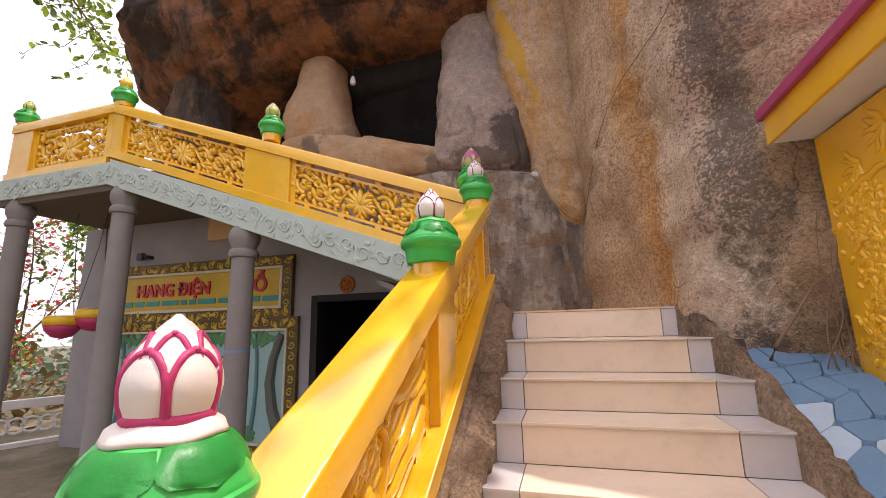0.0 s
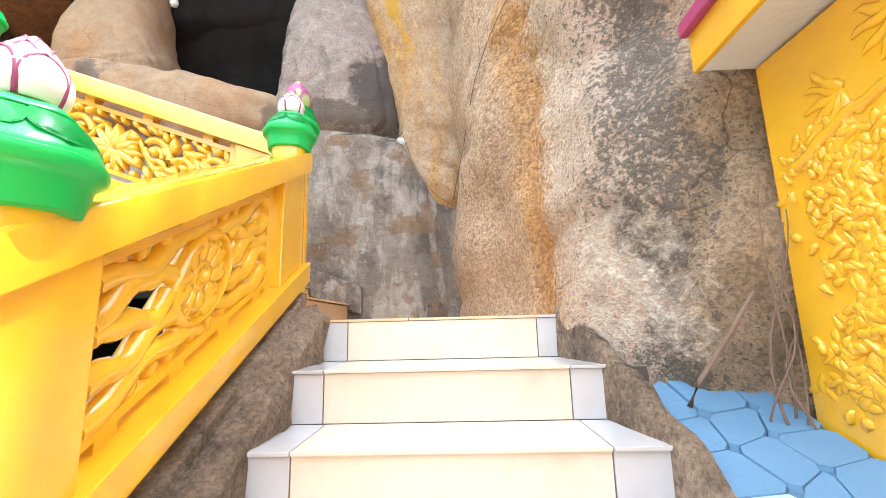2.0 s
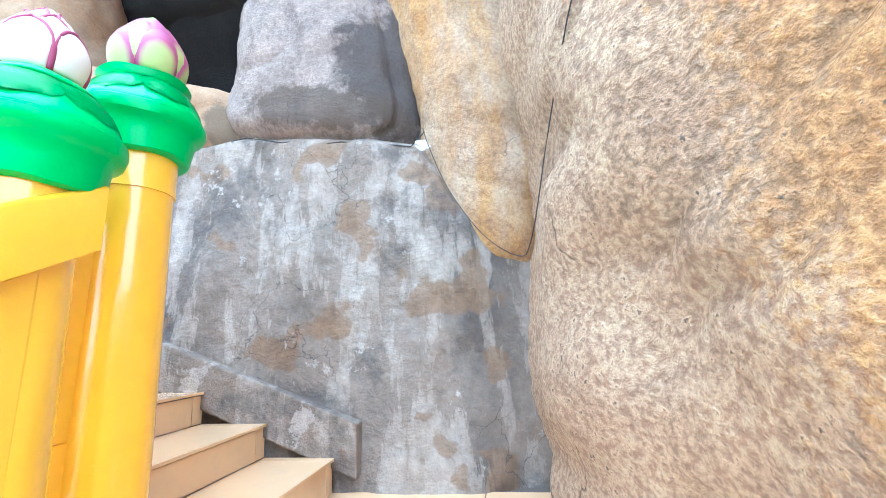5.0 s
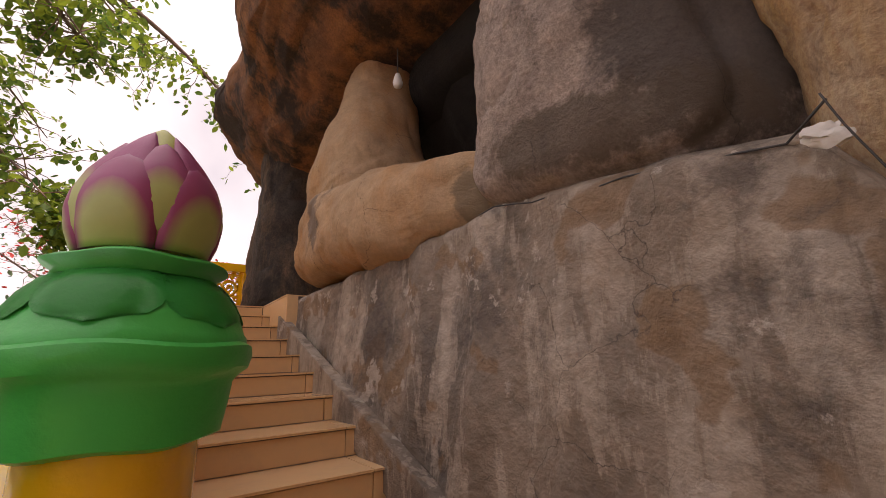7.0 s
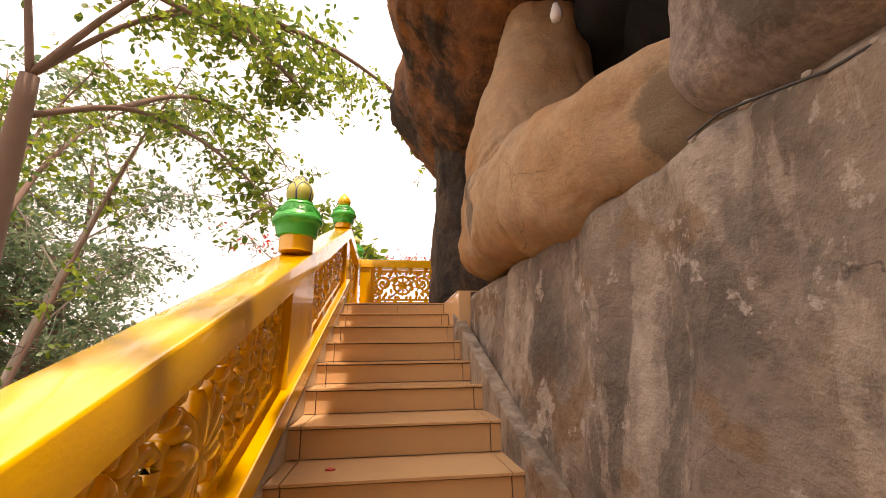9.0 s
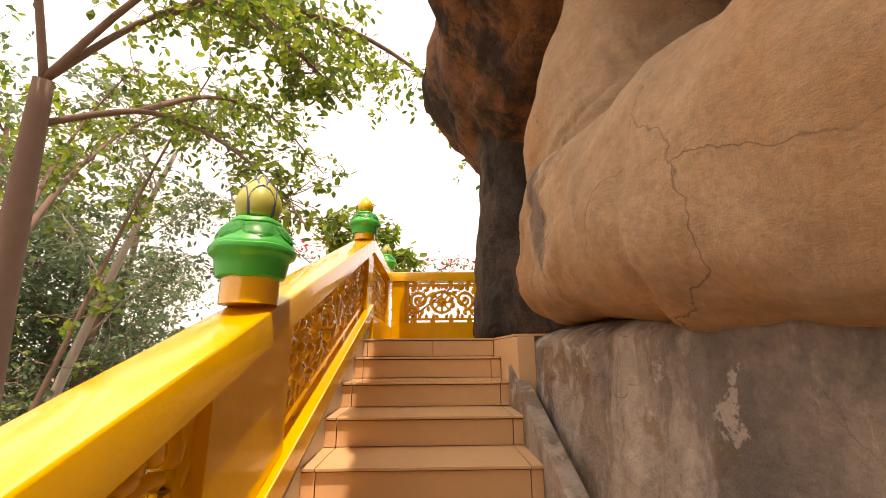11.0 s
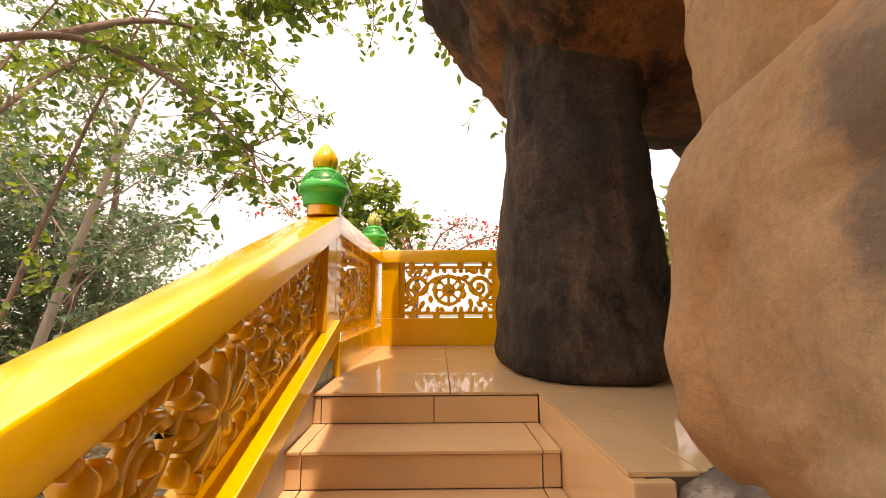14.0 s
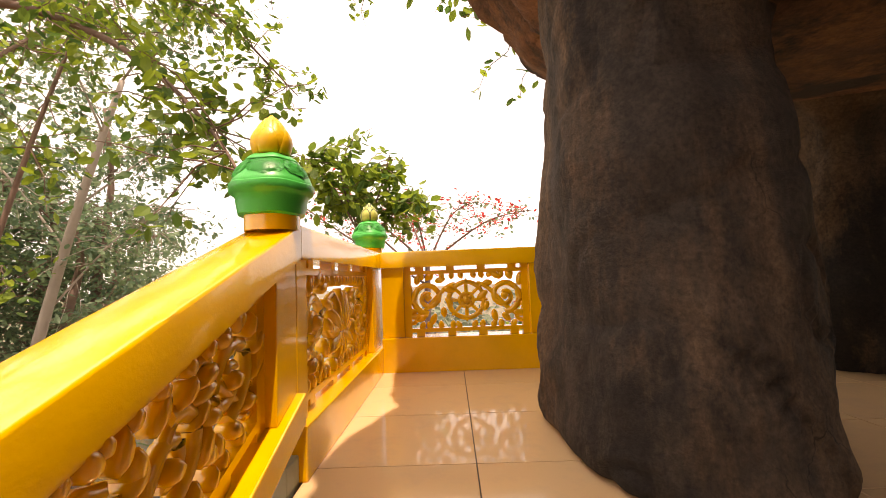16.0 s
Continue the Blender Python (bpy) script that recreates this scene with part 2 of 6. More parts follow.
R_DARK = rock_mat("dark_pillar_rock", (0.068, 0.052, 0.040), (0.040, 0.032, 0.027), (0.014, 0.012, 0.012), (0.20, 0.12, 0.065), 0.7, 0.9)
R_BEIGE = rock_mat("beige_moulded_rock", (0.40, 0.27, 0.16), (0.29, 0.187, 0.108), (0.10, 0.072, 0.055), (0.38, 0.19, 0.07), 0.6, 0.32, 0.0, 0.7, 0.54,
                   [((-2.57, 7.33, 3.75), (0.12, 0.5, 0.25), -26, (0.125, 0.10, 0.082)), ((-1.0, 7.48, 3.42), (0.11, 0.5, 0.14), 0, (0.15, 0.115, 0.075))], 0.42)
# near-black colour stands in for the deep shade inside the cave
R_CAVESHADE = rock_mat("cave_shade_rock", (0.020, 0.017, 0.015), (0.014, 0.012, 0.011), (0.008, 0.007, 0.007), (0.022, 0.017, 0.014), 0.5, 0.5)


PALE_AT = (1.15, 5.52 * 0.8, 1.68 * 0.75)


def boulder_mat():
    """Granite whose bands change along the face: brown edge, black drip, pale grain, rust, tan."""
    m, nt, p = mat_new("banded_granite")
    tc = nt.nodes.new("ShaderNodeTexCoord")
    sp = nt.nodes.new("ShaderNodeSeparateXYZ")
    nt.links.new(tc.outputs["Object"], sp.inputs[0])
    warp = noise_node(nt, 1.5, 9, 0.7, (1, 1, 0.45))
    big = noise_node(nt, 2.4, 9, 0.68, (1, 1, 0.6))

    def math_(op, a, b):
        n = nt.nodes.new("ShaderNodeMath")
        n.operation = op
        for sock, v in zip(n.inputs, (a, b)):
            if isinstance(v, (int, float)):
                sock.default_value = v
            else:
                nt.links.new(v, sock)
        return n.outputs[0]

    along = math_('ADD', math_('MULTIPLY', math_('SUBTRACT', sp.outputs["Y"], 5.2), 0.45), math_('MULTIPLY', math_('SUBTRACT', warp, 0.5), 0.40))
    along = math_('ADD', along, math_('MULTIPLY', math_('SUBTRACT', noise_node(nt, 30.0, 6, 0.8), 0.5), 0.30))
    along = math_('ADD', along, math_('MULTIPLY', math_('SUBTRACT', sp.outputs["Z"], 2.0), -0.03))
    along = math_('ADD', along, math_('MULTIPLY', math_('SUBTRACT', sp.outputs["X"], 1.25), -0.30))
    base = ramp(nt, along, [(0.00, (0.42, 0.29, 0.18)), (0.10, (0.40, 0.28, 0.18)), (0.20, (0.62, 0.48, 0.35)), (0.42, (0.58, 0.43, 0.30)), (0.47, (0.50, 0.25, 0.09)), (0.53, (0.55, 0.30, 0.12)), (0.60, (0.54, 0.36, 0.22)), (0.85, (0.56, 0.39, 0.25))])
    base = mix(nt, ramp(nt, big, [(0.52, (0, 0, 0)), (0.66, (0.65,) * 3)]), base, (0.36, 0.22, 0.13))
    base = mix(nt, ramp(nt, noise_node(nt, 1.1, 9, 0.7, (1, 1, 0.35)), [(0.60, (0, 0, 0)), (0.70, (0.75,) * 3)]), base, (0.46, 0.19, 0.055))
    speck = noise_node(nt, 46.0, 3, 0.65)
    drip = noise_node(nt, 2.2, 9, 0.7, (1, 1, 0.45))
    # black seepage that breaks up into specks at its edge
    seep = ramp(nt, along, [(0.00, (0.44,) * 3), (0.07, (0.50,) * 3), (0.12, (0.80,) * 3), (0.17, (0.74,) * 3), (0.25, (0.50,) * 3), (0.40, (0.40,) * 3), (0.50, (0.30,) * 3)])
    wet = math_('ADD', math_('ADD', math_('MULTIPLY', seep, 0.55), math_('MULTIPLY', drip, 0.45)), math_('MULTIPLY', speck, 0.95))
    rng_ = nt.nodes.new("ShaderNodeMapRange")
    rng_.inputs["From Min"].default_value = 1.00
    rng_.inputs["From Max"].default_value = 1.10
    rng_.inputs["To Max"].default_value = 0.9
    nt.links.new(wet, rng_.inputs["Value"])
    base = mix(nt, rng_.outputs[0], base, (0.105, 0.082, 0.064))
    base = mix(nt, crack_lines(nt, 0.9, 0.006), base, (0.07, 0.05, 0.035))
    # scuffed pale patch low on the corner
    dv = nt.nodes.new("ShaderNodeVectorMath")
    dv.operation = 'DISTANCE'
    sc = nt.nodes.new("ShaderNodeVectorMath")
    sc.operation = 'MULTIPLY'
    sc.inputs[1].default_value = (1.0, 0.8, 0.75)
    nt.links.new(tc.outputs["Object"], sc.inputs[0])
    nt.links.new(sc.outputs[0], dv.inputs[0])
    dv.inputs[1].default_value = PALE_AT
    near = math_('ADD', dv.outputs["Value"], math_('MULTIPLY', math_('SUBTRACT', noise_node(nt, 5.0, 9, 0.75), 0.5), 0.9))
    base = mix(nt, ramp(nt, near, [(0.20, (0.85,) * 3), (0.34, (0, 0, 0))]), base, (0.68, 0.57, 0.45))
    base = mix(nt, 0.45, base, ramp(nt, speck, [(0.40, (0.15,) * 3), (0.60, (0.80,) * 3)]), 'OVERLAY')
    base = mix(nt, 0.45, base, ramp(nt, noise_node(nt, 13.0, 9, 0.75), [(0.3, (0.25,) * 3), (0.7, (0.85,) * 3)]), 'OVERLAY')
    nt.links.new(base, p.inputs["Base Color"])
    p.inputs["Roughness"].default_value = 0.9
    bump(nt, p, mix(nt, 0.5, noise_node(nt, 14.0, 9, 0.72), speck), 1.0, 0.05)
    return m


BOULDER = boulder_mat()


def plaster_wall_mat():
    m, nt, p = mat_new("stained_cement_wall")
    big = noise_node(nt, 1.1, 8, 0.6, (1, 1, 0.7))
    vert = noise_node(nt, 2.6, 8, 0.68, (1.5, 1.5, 0.33))
    blot = noise_node(nt, 3.2, 9, 0.65)
    fine = noise_node(nt, 18.0, 8, 0.7)
    base = ramp(nt, big, [(0.32, (0.105, 0.088, 0.074)), (0.47, (0.26, 0.208, 0.162)), (0.58, (0.19, 0.152, 0.12)), (0.70, (0.095, 0.083, 0.074))])
    base = mix(nt, ramp(nt, vert, [(0.515, (0, 0, 0)), (0.535, (0.40,) * 3), (0.62, (0.75,) * 3)]), base, (0.42, 0.355, 0.29))
    patch = noise_node(nt, 3.6, 3, 0.5)
    base = mix(nt, ramp(nt, patch, [(0.575, (0, 0, 0)), (0.60, (0.6,) * 3), (0.70, (0.8,) * 3)]), base, (0.20, 0.12, 0.062))
    base = mix(nt, ramp(nt, noise_node(nt, 1.9, 10, 0.72), [(0.54, (0, 0, 0)), (0.62, (0.65,) * 3)]), base, (0.085, 0.073, 0.066))
    base = mix(nt, ramp(nt, noise_node(nt, 4.2, 10, 0.7), [(0.60, (0, 0, 0)), (0.62, (0.7,) * 3)]), base, (0.44, 0.385, 0.33))
    base = mix(nt, 0.30, base, ramp(nt, fine, [(0.3, (0.2,) * 3), (0.7, (0.9,) * 3)]), 'OVERLAY')
    base = mix(nt, crack_lines(nt, 2.6, 0.006, 0.8), base, (0.06, 0.05, 0.045))
    nt.links.new(base, p.inputs["Base Color"])
    p.inputs["Roughness"].default_value = 0.9
    bump(nt, p, mix(nt, 0.25, ramp(nt, blot, [(0.40, (0, 0, 0)), (0.62, (1, 1, 1))]), fine), 0.55, 0.05)
    return m


CEMWALL = plaster_wall_mat()


def tile_mat(name, col, rough):
    m, nt, p = mat_new(name)
    info = nt.nodes.new("ShaderNodeObjectInfo")
    var = ramp(nt, info.outputs["Random"], [(0.0, tuple(c * 0.93 for c in col)), (1.0, col)])
    n = ramp(nt, noise_node(nt, 5.0, 8, 0.7), [(0.5, (0, 0, 0)), (0.75, (0.35,) * 3)])
    base = mix(nt, n, var, (0.45, 0.36, 0.27))
    nt.links.new(base, p.inputs["Base Color"])
    p.inputs["Roughness"].default_value = rough
    bump(nt, p, noise_node(nt, 8.0, 2), 0.02, 0.01)
    return m


TILE = tile_mat("cream_porcelain_tile", (0.79, 0.66, 0.52), 0.14)
TILEWARM = tile_mat("tan_porcelain_tile", (0.75, 0.50, 0.275), 0.06)
TILEGREY = tile_mat("grey_marble_tile", (0.60, 0.57, 0.56), 0.2)
GROUT = paint("dark_grout", (0.13, 0.10, 0.08), (0.06, 0.05, 0.04), 0.9, 0.5)


def leaf_mat(name, a, b, trans=0.35):
    m, nt, p = mat_new(name)
    g = nt.nodes.new("ShaderNodeNewGeometry")
    base = ramp(nt, g.outputs["Random Per Island"], [(0.0, a), (1.0, b)])
    nt.links.new(base, p.inputs["Base Color"])
    p.inputs["Roughness"].default_value = 0.55
    tr = nt.nodes.new("ShaderNodeBsdfTranslucent")
    nt.links.new(base, tr.inputs["Color"])
    ms = nt.nodes.new("ShaderNodeMixShader")
    ms.inputs["Fac"].default_value = trans
    nt.links.new(p.outputs["BSDF"], ms.inputs[1])
    nt.links.new(tr.outputs["BSDF"], ms.inputs[2])
    nt.links.new(ms.outputs["Shader"], nt.nodes["Material Output"].inputs["Surface"])
    return m


LEAF = leaf_mat("green_leaves", (0.05, 0.13, 0.03), (0.30, 0.40, 0.04), 0.5)
LEAFDARK = leaf_mat("grey_green_leaves", (0.09, 0.17, 0.10), (0.24, 0.34, 0.18), 0.5)
LEAFRED = leaf_mat("red_blossom", (0.55, 0.02, 0.03), (0.75, 0.10, 0.08))
BARK = paint("brown_bark", (0.20, 0.13, 0.10), (0.09, 0.06, 0.05), 0.9, 0.7, 0.8)
BARKPALE = paint("pale_bark", (0.42, 0.36, 0.31), (0.25, 0.2, 0.17), 0.9, 0.6, 0.6)


def ground_mat():
    m, nt, p = mat_new("dry_ground")
    base = ramp(nt, noise_node(nt, 0.8, 10, 0.7), [(0.35, (0.07, 0.08, 0.03)), (0.5, (0.16, 0.13, 0.08)), (0.7, (0.28, 0.22, 0.16))])
    nt.links.new(base, p.inputs["Base Color"])
    p.inputs["Roughness"].default_value = 0.95
    bump(nt, p, noise_node(nt, 6, 8), 0.6, 0.05)
    return m


GROUND = ground_mat()


# ---- builders ----
def finish(ob_name, bm, mats, smooth=True):
    me = bpy.data.meshes.new(ob_name)
    bmesh.ops.recalc_face_normals(bm, faces=bm.faces)
    if smooth:
        for f in bm.faces:
            f.smooth = True
    bm.to_mesh(me)
    bm.free()
    for mm in (mats if isinstance(mats, (list, tuple)) else [mats]):
        me.materials.append(mm)
    return me


def part(name, bm, material, parent=None, label="", smooth=False, kind="", angle=None):
    me = finish(name, bm, material, smooth or angle is not None)
    ob = new(name, me)
    if angle is not None:
        me.set_sharp_from_angle(angle=radians(angle))
    if parent is not None:
        ob.parent = parent
        ob.matrix_parent_inverse = parent.matrix_basis.inverted()
    return tagged(ob, label=label, kind=kind)


def thing(name, at, label, category, group="", kind=""):
    e = new(name)
    e.empty_display_size = 0.1
    e.matrix_basis = Matrix.Translation(at)
    return tagged(e, label, category, group, kind)


def box(bm, x0, x1, y0, y1, z0, z1, m=None, bev=0.0):
    vs = [bm.verts.new((x, y, z)) for z in (z0, z1) for x, y in ((x0, y0), (x1, y0), (x1, y1), (x0, y1))]
    if m is not None:
        for v in vs:
            v.co = m(v.co) if callable(m) else m @ v.co
    fs = [bm.faces.new([vs[i] for i in q]) for q in ((3, 2, 1, 0), (4, 5, 6, 7), (0, 1, 5, 4), (1, 2, 6, 5), (2, 3, 7, 6), (3, 0, 4, 7))]
    if bev:
        es = list({e for f in fs for e in f.edges})
        bmesh.ops.bevel(bm, geom=es, offset=bev, segments=2, profile=0.6, affect='EDGES')
    return vs


def lathe(bm, profile, seg=40, at=(0, 0, 0), wob=None):
    rings = []
    for r, z in profile:
        ring = []
        for k in range(seg):
            a = 2 * math.pi * k / seg
            rr, zz = (r, z) if wob is None else wob(r, z, a)
            ring.append(bm.verts.new((at[0] + rr * math.cos(a), at[1] + rr * math.sin(a), at[2] + zz)))
        rings.append(ring)
    for a, b in zip(rings, rings[1:]):
        for k in range(seg):
            bm.faces.new((a[k], a[(k + 1) % seg], b[(k + 1) % seg], b[k]))
    bm.faces.new(rings[0][::-1])
    bm.faces.new(rings[-1])


def tube(bm, pts, r, seg=6, taper=None, closed=False):
    pts = [Vector(p) for p in pts]
    rings = []
    n = len(pts)
    for i, p in enumerate(pts):
        a = pts[(i - 1) % n] if closed else pts[max(i - 1, 0)]
        b = pts[(i + 1) % n] if closed else pts[min(i + 1, n - 1)]
        d = (b - a).normalized()
        up = Vector((0, 0, 1)) if abs(d.z) < 0.9 else Vector((1, 0, 0))
        s = d.cross(up).normalized()
        u = s.cross(d)
        rr = r if taper is None else r + (taper - r) * i / (n - 1)
        rings.append([bm.verts.new(p + (s * math.cos(t) + u * math.sin(t)) * rr) for t in (2 * math.pi * k / seg for k in range(seg))])
    pairs = list(zip(rings, rings[1:])) + ([(rings[-1], rings[0])] if closed else [])
    for a, b in pairs:
        for k in range(seg):
            bm.faces.new((a[k], a[(k + 1) % seg], b[(k + 1) % seg], b[k]))
    if not closed:
        bm.faces.new(rings[0][::-1])
        bm.faces.new(rings[-1])


def smoothstep_sections(secs, n):
    """Catmull-Rom through the sections."""
    out = []
    m = len(secs) - 1
    for i in range(n + 1):
        f = i / n * m
        k = min(int(f), m - 1)
        t = f - k
        p0, p1, p2, p3 = (np.array(secs[min(max(k + j, 0), m)], float) for j in (-1, 0, 1, 2))
        out.append(0.5 * (2 * p1 + (p2 - p0) * t + (2 * p0 - 5 * p1 + 4 * p2 - p3) * t * t + (3 * p1 - p0 - 3 * p2 + p3) * t ** 3))
    return out


def smooth_path(pts, sub):
    return [Vector(p) for p in smoothstep_sections([tuple(p) for p in pts], sub * (len(pts) - 1))]


def rock(name, secs, material, label, axis="z", power=2.3, rough=0.06, fine=0.012, freq=1.1, seed=0.0, seg=110, rows=90, shape=None, flute=0.0):
    """A boulder lofted through sections (along, c1, c2, r1, r2), roughened."""
    bm = bmesh.new()
    rings = []
    for s, c1, c2, r1, r2 in smoothstep_sections(secs, rows):
        r1, r2 = max(r1, 0.004), max(r2, 0.004)
        ring = []
        for k in range(seg):
            a = 2 * math.pi * k / seg
            ca, sa = math.cos(a), math.sin(a)
            u = c1 + r1 * math.copysign(abs(ca) ** (2 / power), ca)
            v = c2 + r2 * math.copysign(abs(sa) ** (2 / power), sa)
            co = Vector((u, v, s)) if axis == "z" else Vector((s, u, v))
            out = Vector((ca, sa, 0)) if axis == "z" else Vector((0, ca, sa))
            q = co * freq + Vector((seed, seed * 1.7, seed * 0.3))
            d = noise.fractal(q, 0.9, 2.1, 3) * rough
            d += noise.fractal(co * 7.0 + Vector((seed, 0, 0)), 0.8, 2.2, 4) * fine
            d += noise.fractal(co * 3.1 + Vector((0, 0, seed)), 0.9, 2.1, 3) * rough * 0.16
            ridge = abs(noise.noise(co * 1.9 * freq + Vector((0, seed, 0))))
            d -= max(0.0, 0.07 - ridge) * rough * 4.5
            if flute:
                d += flute * noise.noise(Vector((co.x * 5, co.y * 5, co.z * 0.7 + seed)))
            co = co + out * d
            if shape:
                co = shape(co)
            ring.append(bm.verts.new(co))
        rings.append(ring)
    for a, b in zip(rings, rings[1:]):
        for k in range(seg):
            bm.faces.new((a[k], a[(k + 1) % seg], b[(k + 1) % seg], b[k]))
    bm.faces.new(rings[0][::-1])
    bm.faces.new(rings[-1])
    ob = part(name, bm, material, None, label, smooth=True)
    return tagged(ob, label, "rock")

# ---- ground and big rocks ----
ZL, ZP = 1.58, 3.31      # landing and platform levels
bm = bmesh.new()
N = 60
grid = {}
for i in range(N + 1):
    for j in range(N + 1):
        u, v = (i / N * 2 - 1), (j / N * 2 - 1)
        x, y = -3 + math.copysign(abs(u) ** 3.2, u) * 900, 4 + math.copysign(abs(v) ** 3.2, v) * 900
        d = math.hypot(x + 1, y - 5)
        z = -0.02 - max(0.0, d - 12) * 0.10 if d < 60 else -4.82 - (d - 60) * 0.01
        z += noise.fractal(Vector((x, y, 0)) * 0.25, 0.9, 2, 4) * min(0.25, d * 0.012)
        grid[i, j] = bm.verts.new((x, y, z))
for i in range(N):
    for j in range(N):
        bm.faces.new((grid[i, j], grid[i + 1, j], grid[i + 1, j + 1], grid[i, j + 1]))
tagged(part("ground", bm, GROUND, smooth=True), "dry brown earth with sparse grass on a hillside", "ground", kind="structure")

def boulder_lean(co):
    return Vector((co.x - 0.32 * min(1.0, max(0.0, (co.y - 6.15) / 1.0)) * (1 if co.x < 2.5 else 0), co.y, co.z))


rock("boulder", [(-0.3, 3.0, 7.3, 2.05, 2.08), (0.8, 2.97, 7.3, 2.0, 2.03), (1.6, 2.95, 7.3, 1.96, 2.0), (2.6, 2.95, 7.3, 1.98, 1.98), (3.6, 3.0, 7.3, 2.05, 2.0), (5.0, 3.1, 7.4, 2.15, 2.1), (6.6, 3.3, 7.6, 2.3, 2.2), (8.0, 3.4, 7.8, 1.9, 1.8), (8.8, 3.4, 8.0, 0.8, 0.8)],
     BOULDER, "huge pale granite boulder stained black beside the lower stairs", power=3.8, rough=0.13, seed=3.1, seg=190, rows=150, shape=boulder_lean)
rock("wedge_rock", [(2.44, 0.60, 7.62, 0.06, 0.06), (2.6, 0.55, 7.68, 0.24, 0.24), (2.95, 0.50, 7.76, 0.34, 0.36), (3.4, 0.46, 7.80, 0.38, 0.42), (4.3, 0.35, 7.88, 0.46, 0.48), (5.4, 0.30, 8.0, 0.6, 0.6), (6.8, 0.4, 8.3, 0.9, 0.9), (7.6, 0.5, 8.5, 0.3, 0.3)],
     R_TAN, "tan wedge-shaped rock with rusty streaks between slab and boulder", power=2.4, rough=0.085, seed=7.7)


def slab_tilt(co):
    return Vector((co.x, co.y, co.z - 0.16 * (co.x + 0.98) * max(0.0, 1 - (co.z - 3.3) / 1.2)))


rock("slab_rock", [(3.30, -0.40, 7.90, 0.42, 0.30), (3.42, -0.40, 7.90, 0.58, 0.44), (3.75, -0.42, 7.93, 0.60, 0.50), (4.3, -0.46, 7.97, 0.54, 0.48), (4.9, -0.54, 8.05, 0.46, 0.42), (5.4, -0.58, 8.08, 0.38, 0.36), (5.9, -0.58, 8.1, 0.3, 0.3)],
     R_GREY, "grey mottled upright slab rock above the cement wall", power=2.9, rough=0.09, seed=11.3, shape=slab_tilt)
rock("ledge_rock", [(-0.72, 7.85, 3.46, 0.10, 0.08), (-0.95, 7.80, 3.48, 0.28, 0.20), (-1.6, 7.78, 3.54, 0.43, 0.31), (-2.0, 7.78, 3.61, 0.46, 0.31), (-2.3, 7.78, 3.66, 0.48, 0.34), (-2.75, 7.79, 3.71, 0.49, 0.40), (-3.01, 7.80, 3.70, 0.48, 0.38), (-3.08, 7.81, 3.69, 0.46, 0.36), (-3.12, 7.82, 3.66, 0.36, 0.32)],
     R_BEIGE, "rounded beige moulded rock ledge above the stairs", axis="x", power=3.3, rough=0.055, freq=1.3, seed=5.2, seg=130, rows=130)
rock("pillar_rock", [(3.80, -2.70, 7.86, 0.48, 0.42), (3.98, -2.70, 7.86, 0.50, 0.45), (4.2, -2.74, 7.88, 0.50, 0.47), (4.5, -2.79, 7.9, 0.45, 0.43), (5.0, -2.82, 7.97, 0.35, 0.35), (5.4, -2.84, 8.03, 0.29, 0.30), (5.9, -2.84, 8.08, 0.28, 0.28), (6.5, -2.84, 8.1, 0.3, 0.3)],
     R_BEIGE, "tapering beige rock pillar standing on the ledge under the overhang", power=2.9, rough=0.05, freq=1.3, seed=2.4)
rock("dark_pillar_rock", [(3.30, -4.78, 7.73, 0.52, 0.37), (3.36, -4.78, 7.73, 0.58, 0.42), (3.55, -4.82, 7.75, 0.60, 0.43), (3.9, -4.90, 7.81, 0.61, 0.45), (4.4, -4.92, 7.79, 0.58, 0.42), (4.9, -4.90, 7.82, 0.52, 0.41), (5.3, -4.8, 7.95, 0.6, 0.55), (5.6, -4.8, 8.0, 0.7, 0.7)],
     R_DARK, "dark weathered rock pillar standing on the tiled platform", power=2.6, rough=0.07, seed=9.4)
def overhang_lift(co):
    f = min(1.0, max(0.0, (co.x + 4.6) / 1.4))
    return Vector((co.x, co.y, co.z + 0.45 * f * max(0.0, min(1.0, (5.9 - co.z) / 0.7))))


rock("overhang_rock", [(4.90, -2.8, 9.4, 1.8, 1.2), (4.98, -2.85, 9.35, 2.75, 1.75), (5.2, -2.9, 9.25, 3.25, 1.98), (5.6, -2.9, 9.2, 3.72, 2.2), (6.2, -2.8, 9.2, 3.96, 2.36), (6.8, -2.5, 9.3, 3.7, 2.3), (7.4, -2.2, 9.4, 2.9, 1.9), (8.0, -2.0, 9.5, 1.8, 1.2), (8.2, -2.0, 9.5, 0.5, 0.4)],
     R_ROOF, "huge rust-brown overhanging rock roofing the cave", power=3.4, rough=0.26, freq=0.9, seed=1.3, seg=200, rows=130, shape=overhang_lift)
# back and ceiling rocks added to darken the cave; shade is in their colour
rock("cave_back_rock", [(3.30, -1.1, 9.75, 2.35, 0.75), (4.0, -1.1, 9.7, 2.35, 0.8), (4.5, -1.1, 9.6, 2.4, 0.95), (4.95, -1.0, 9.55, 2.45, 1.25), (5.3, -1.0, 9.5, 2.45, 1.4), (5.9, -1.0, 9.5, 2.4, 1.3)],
     R_CAVESHADE, "near-black rock added to close the back of the cave, its shade painted in", power=3.4, rough=0.12, seed=4.4, seg=90, rows=50)
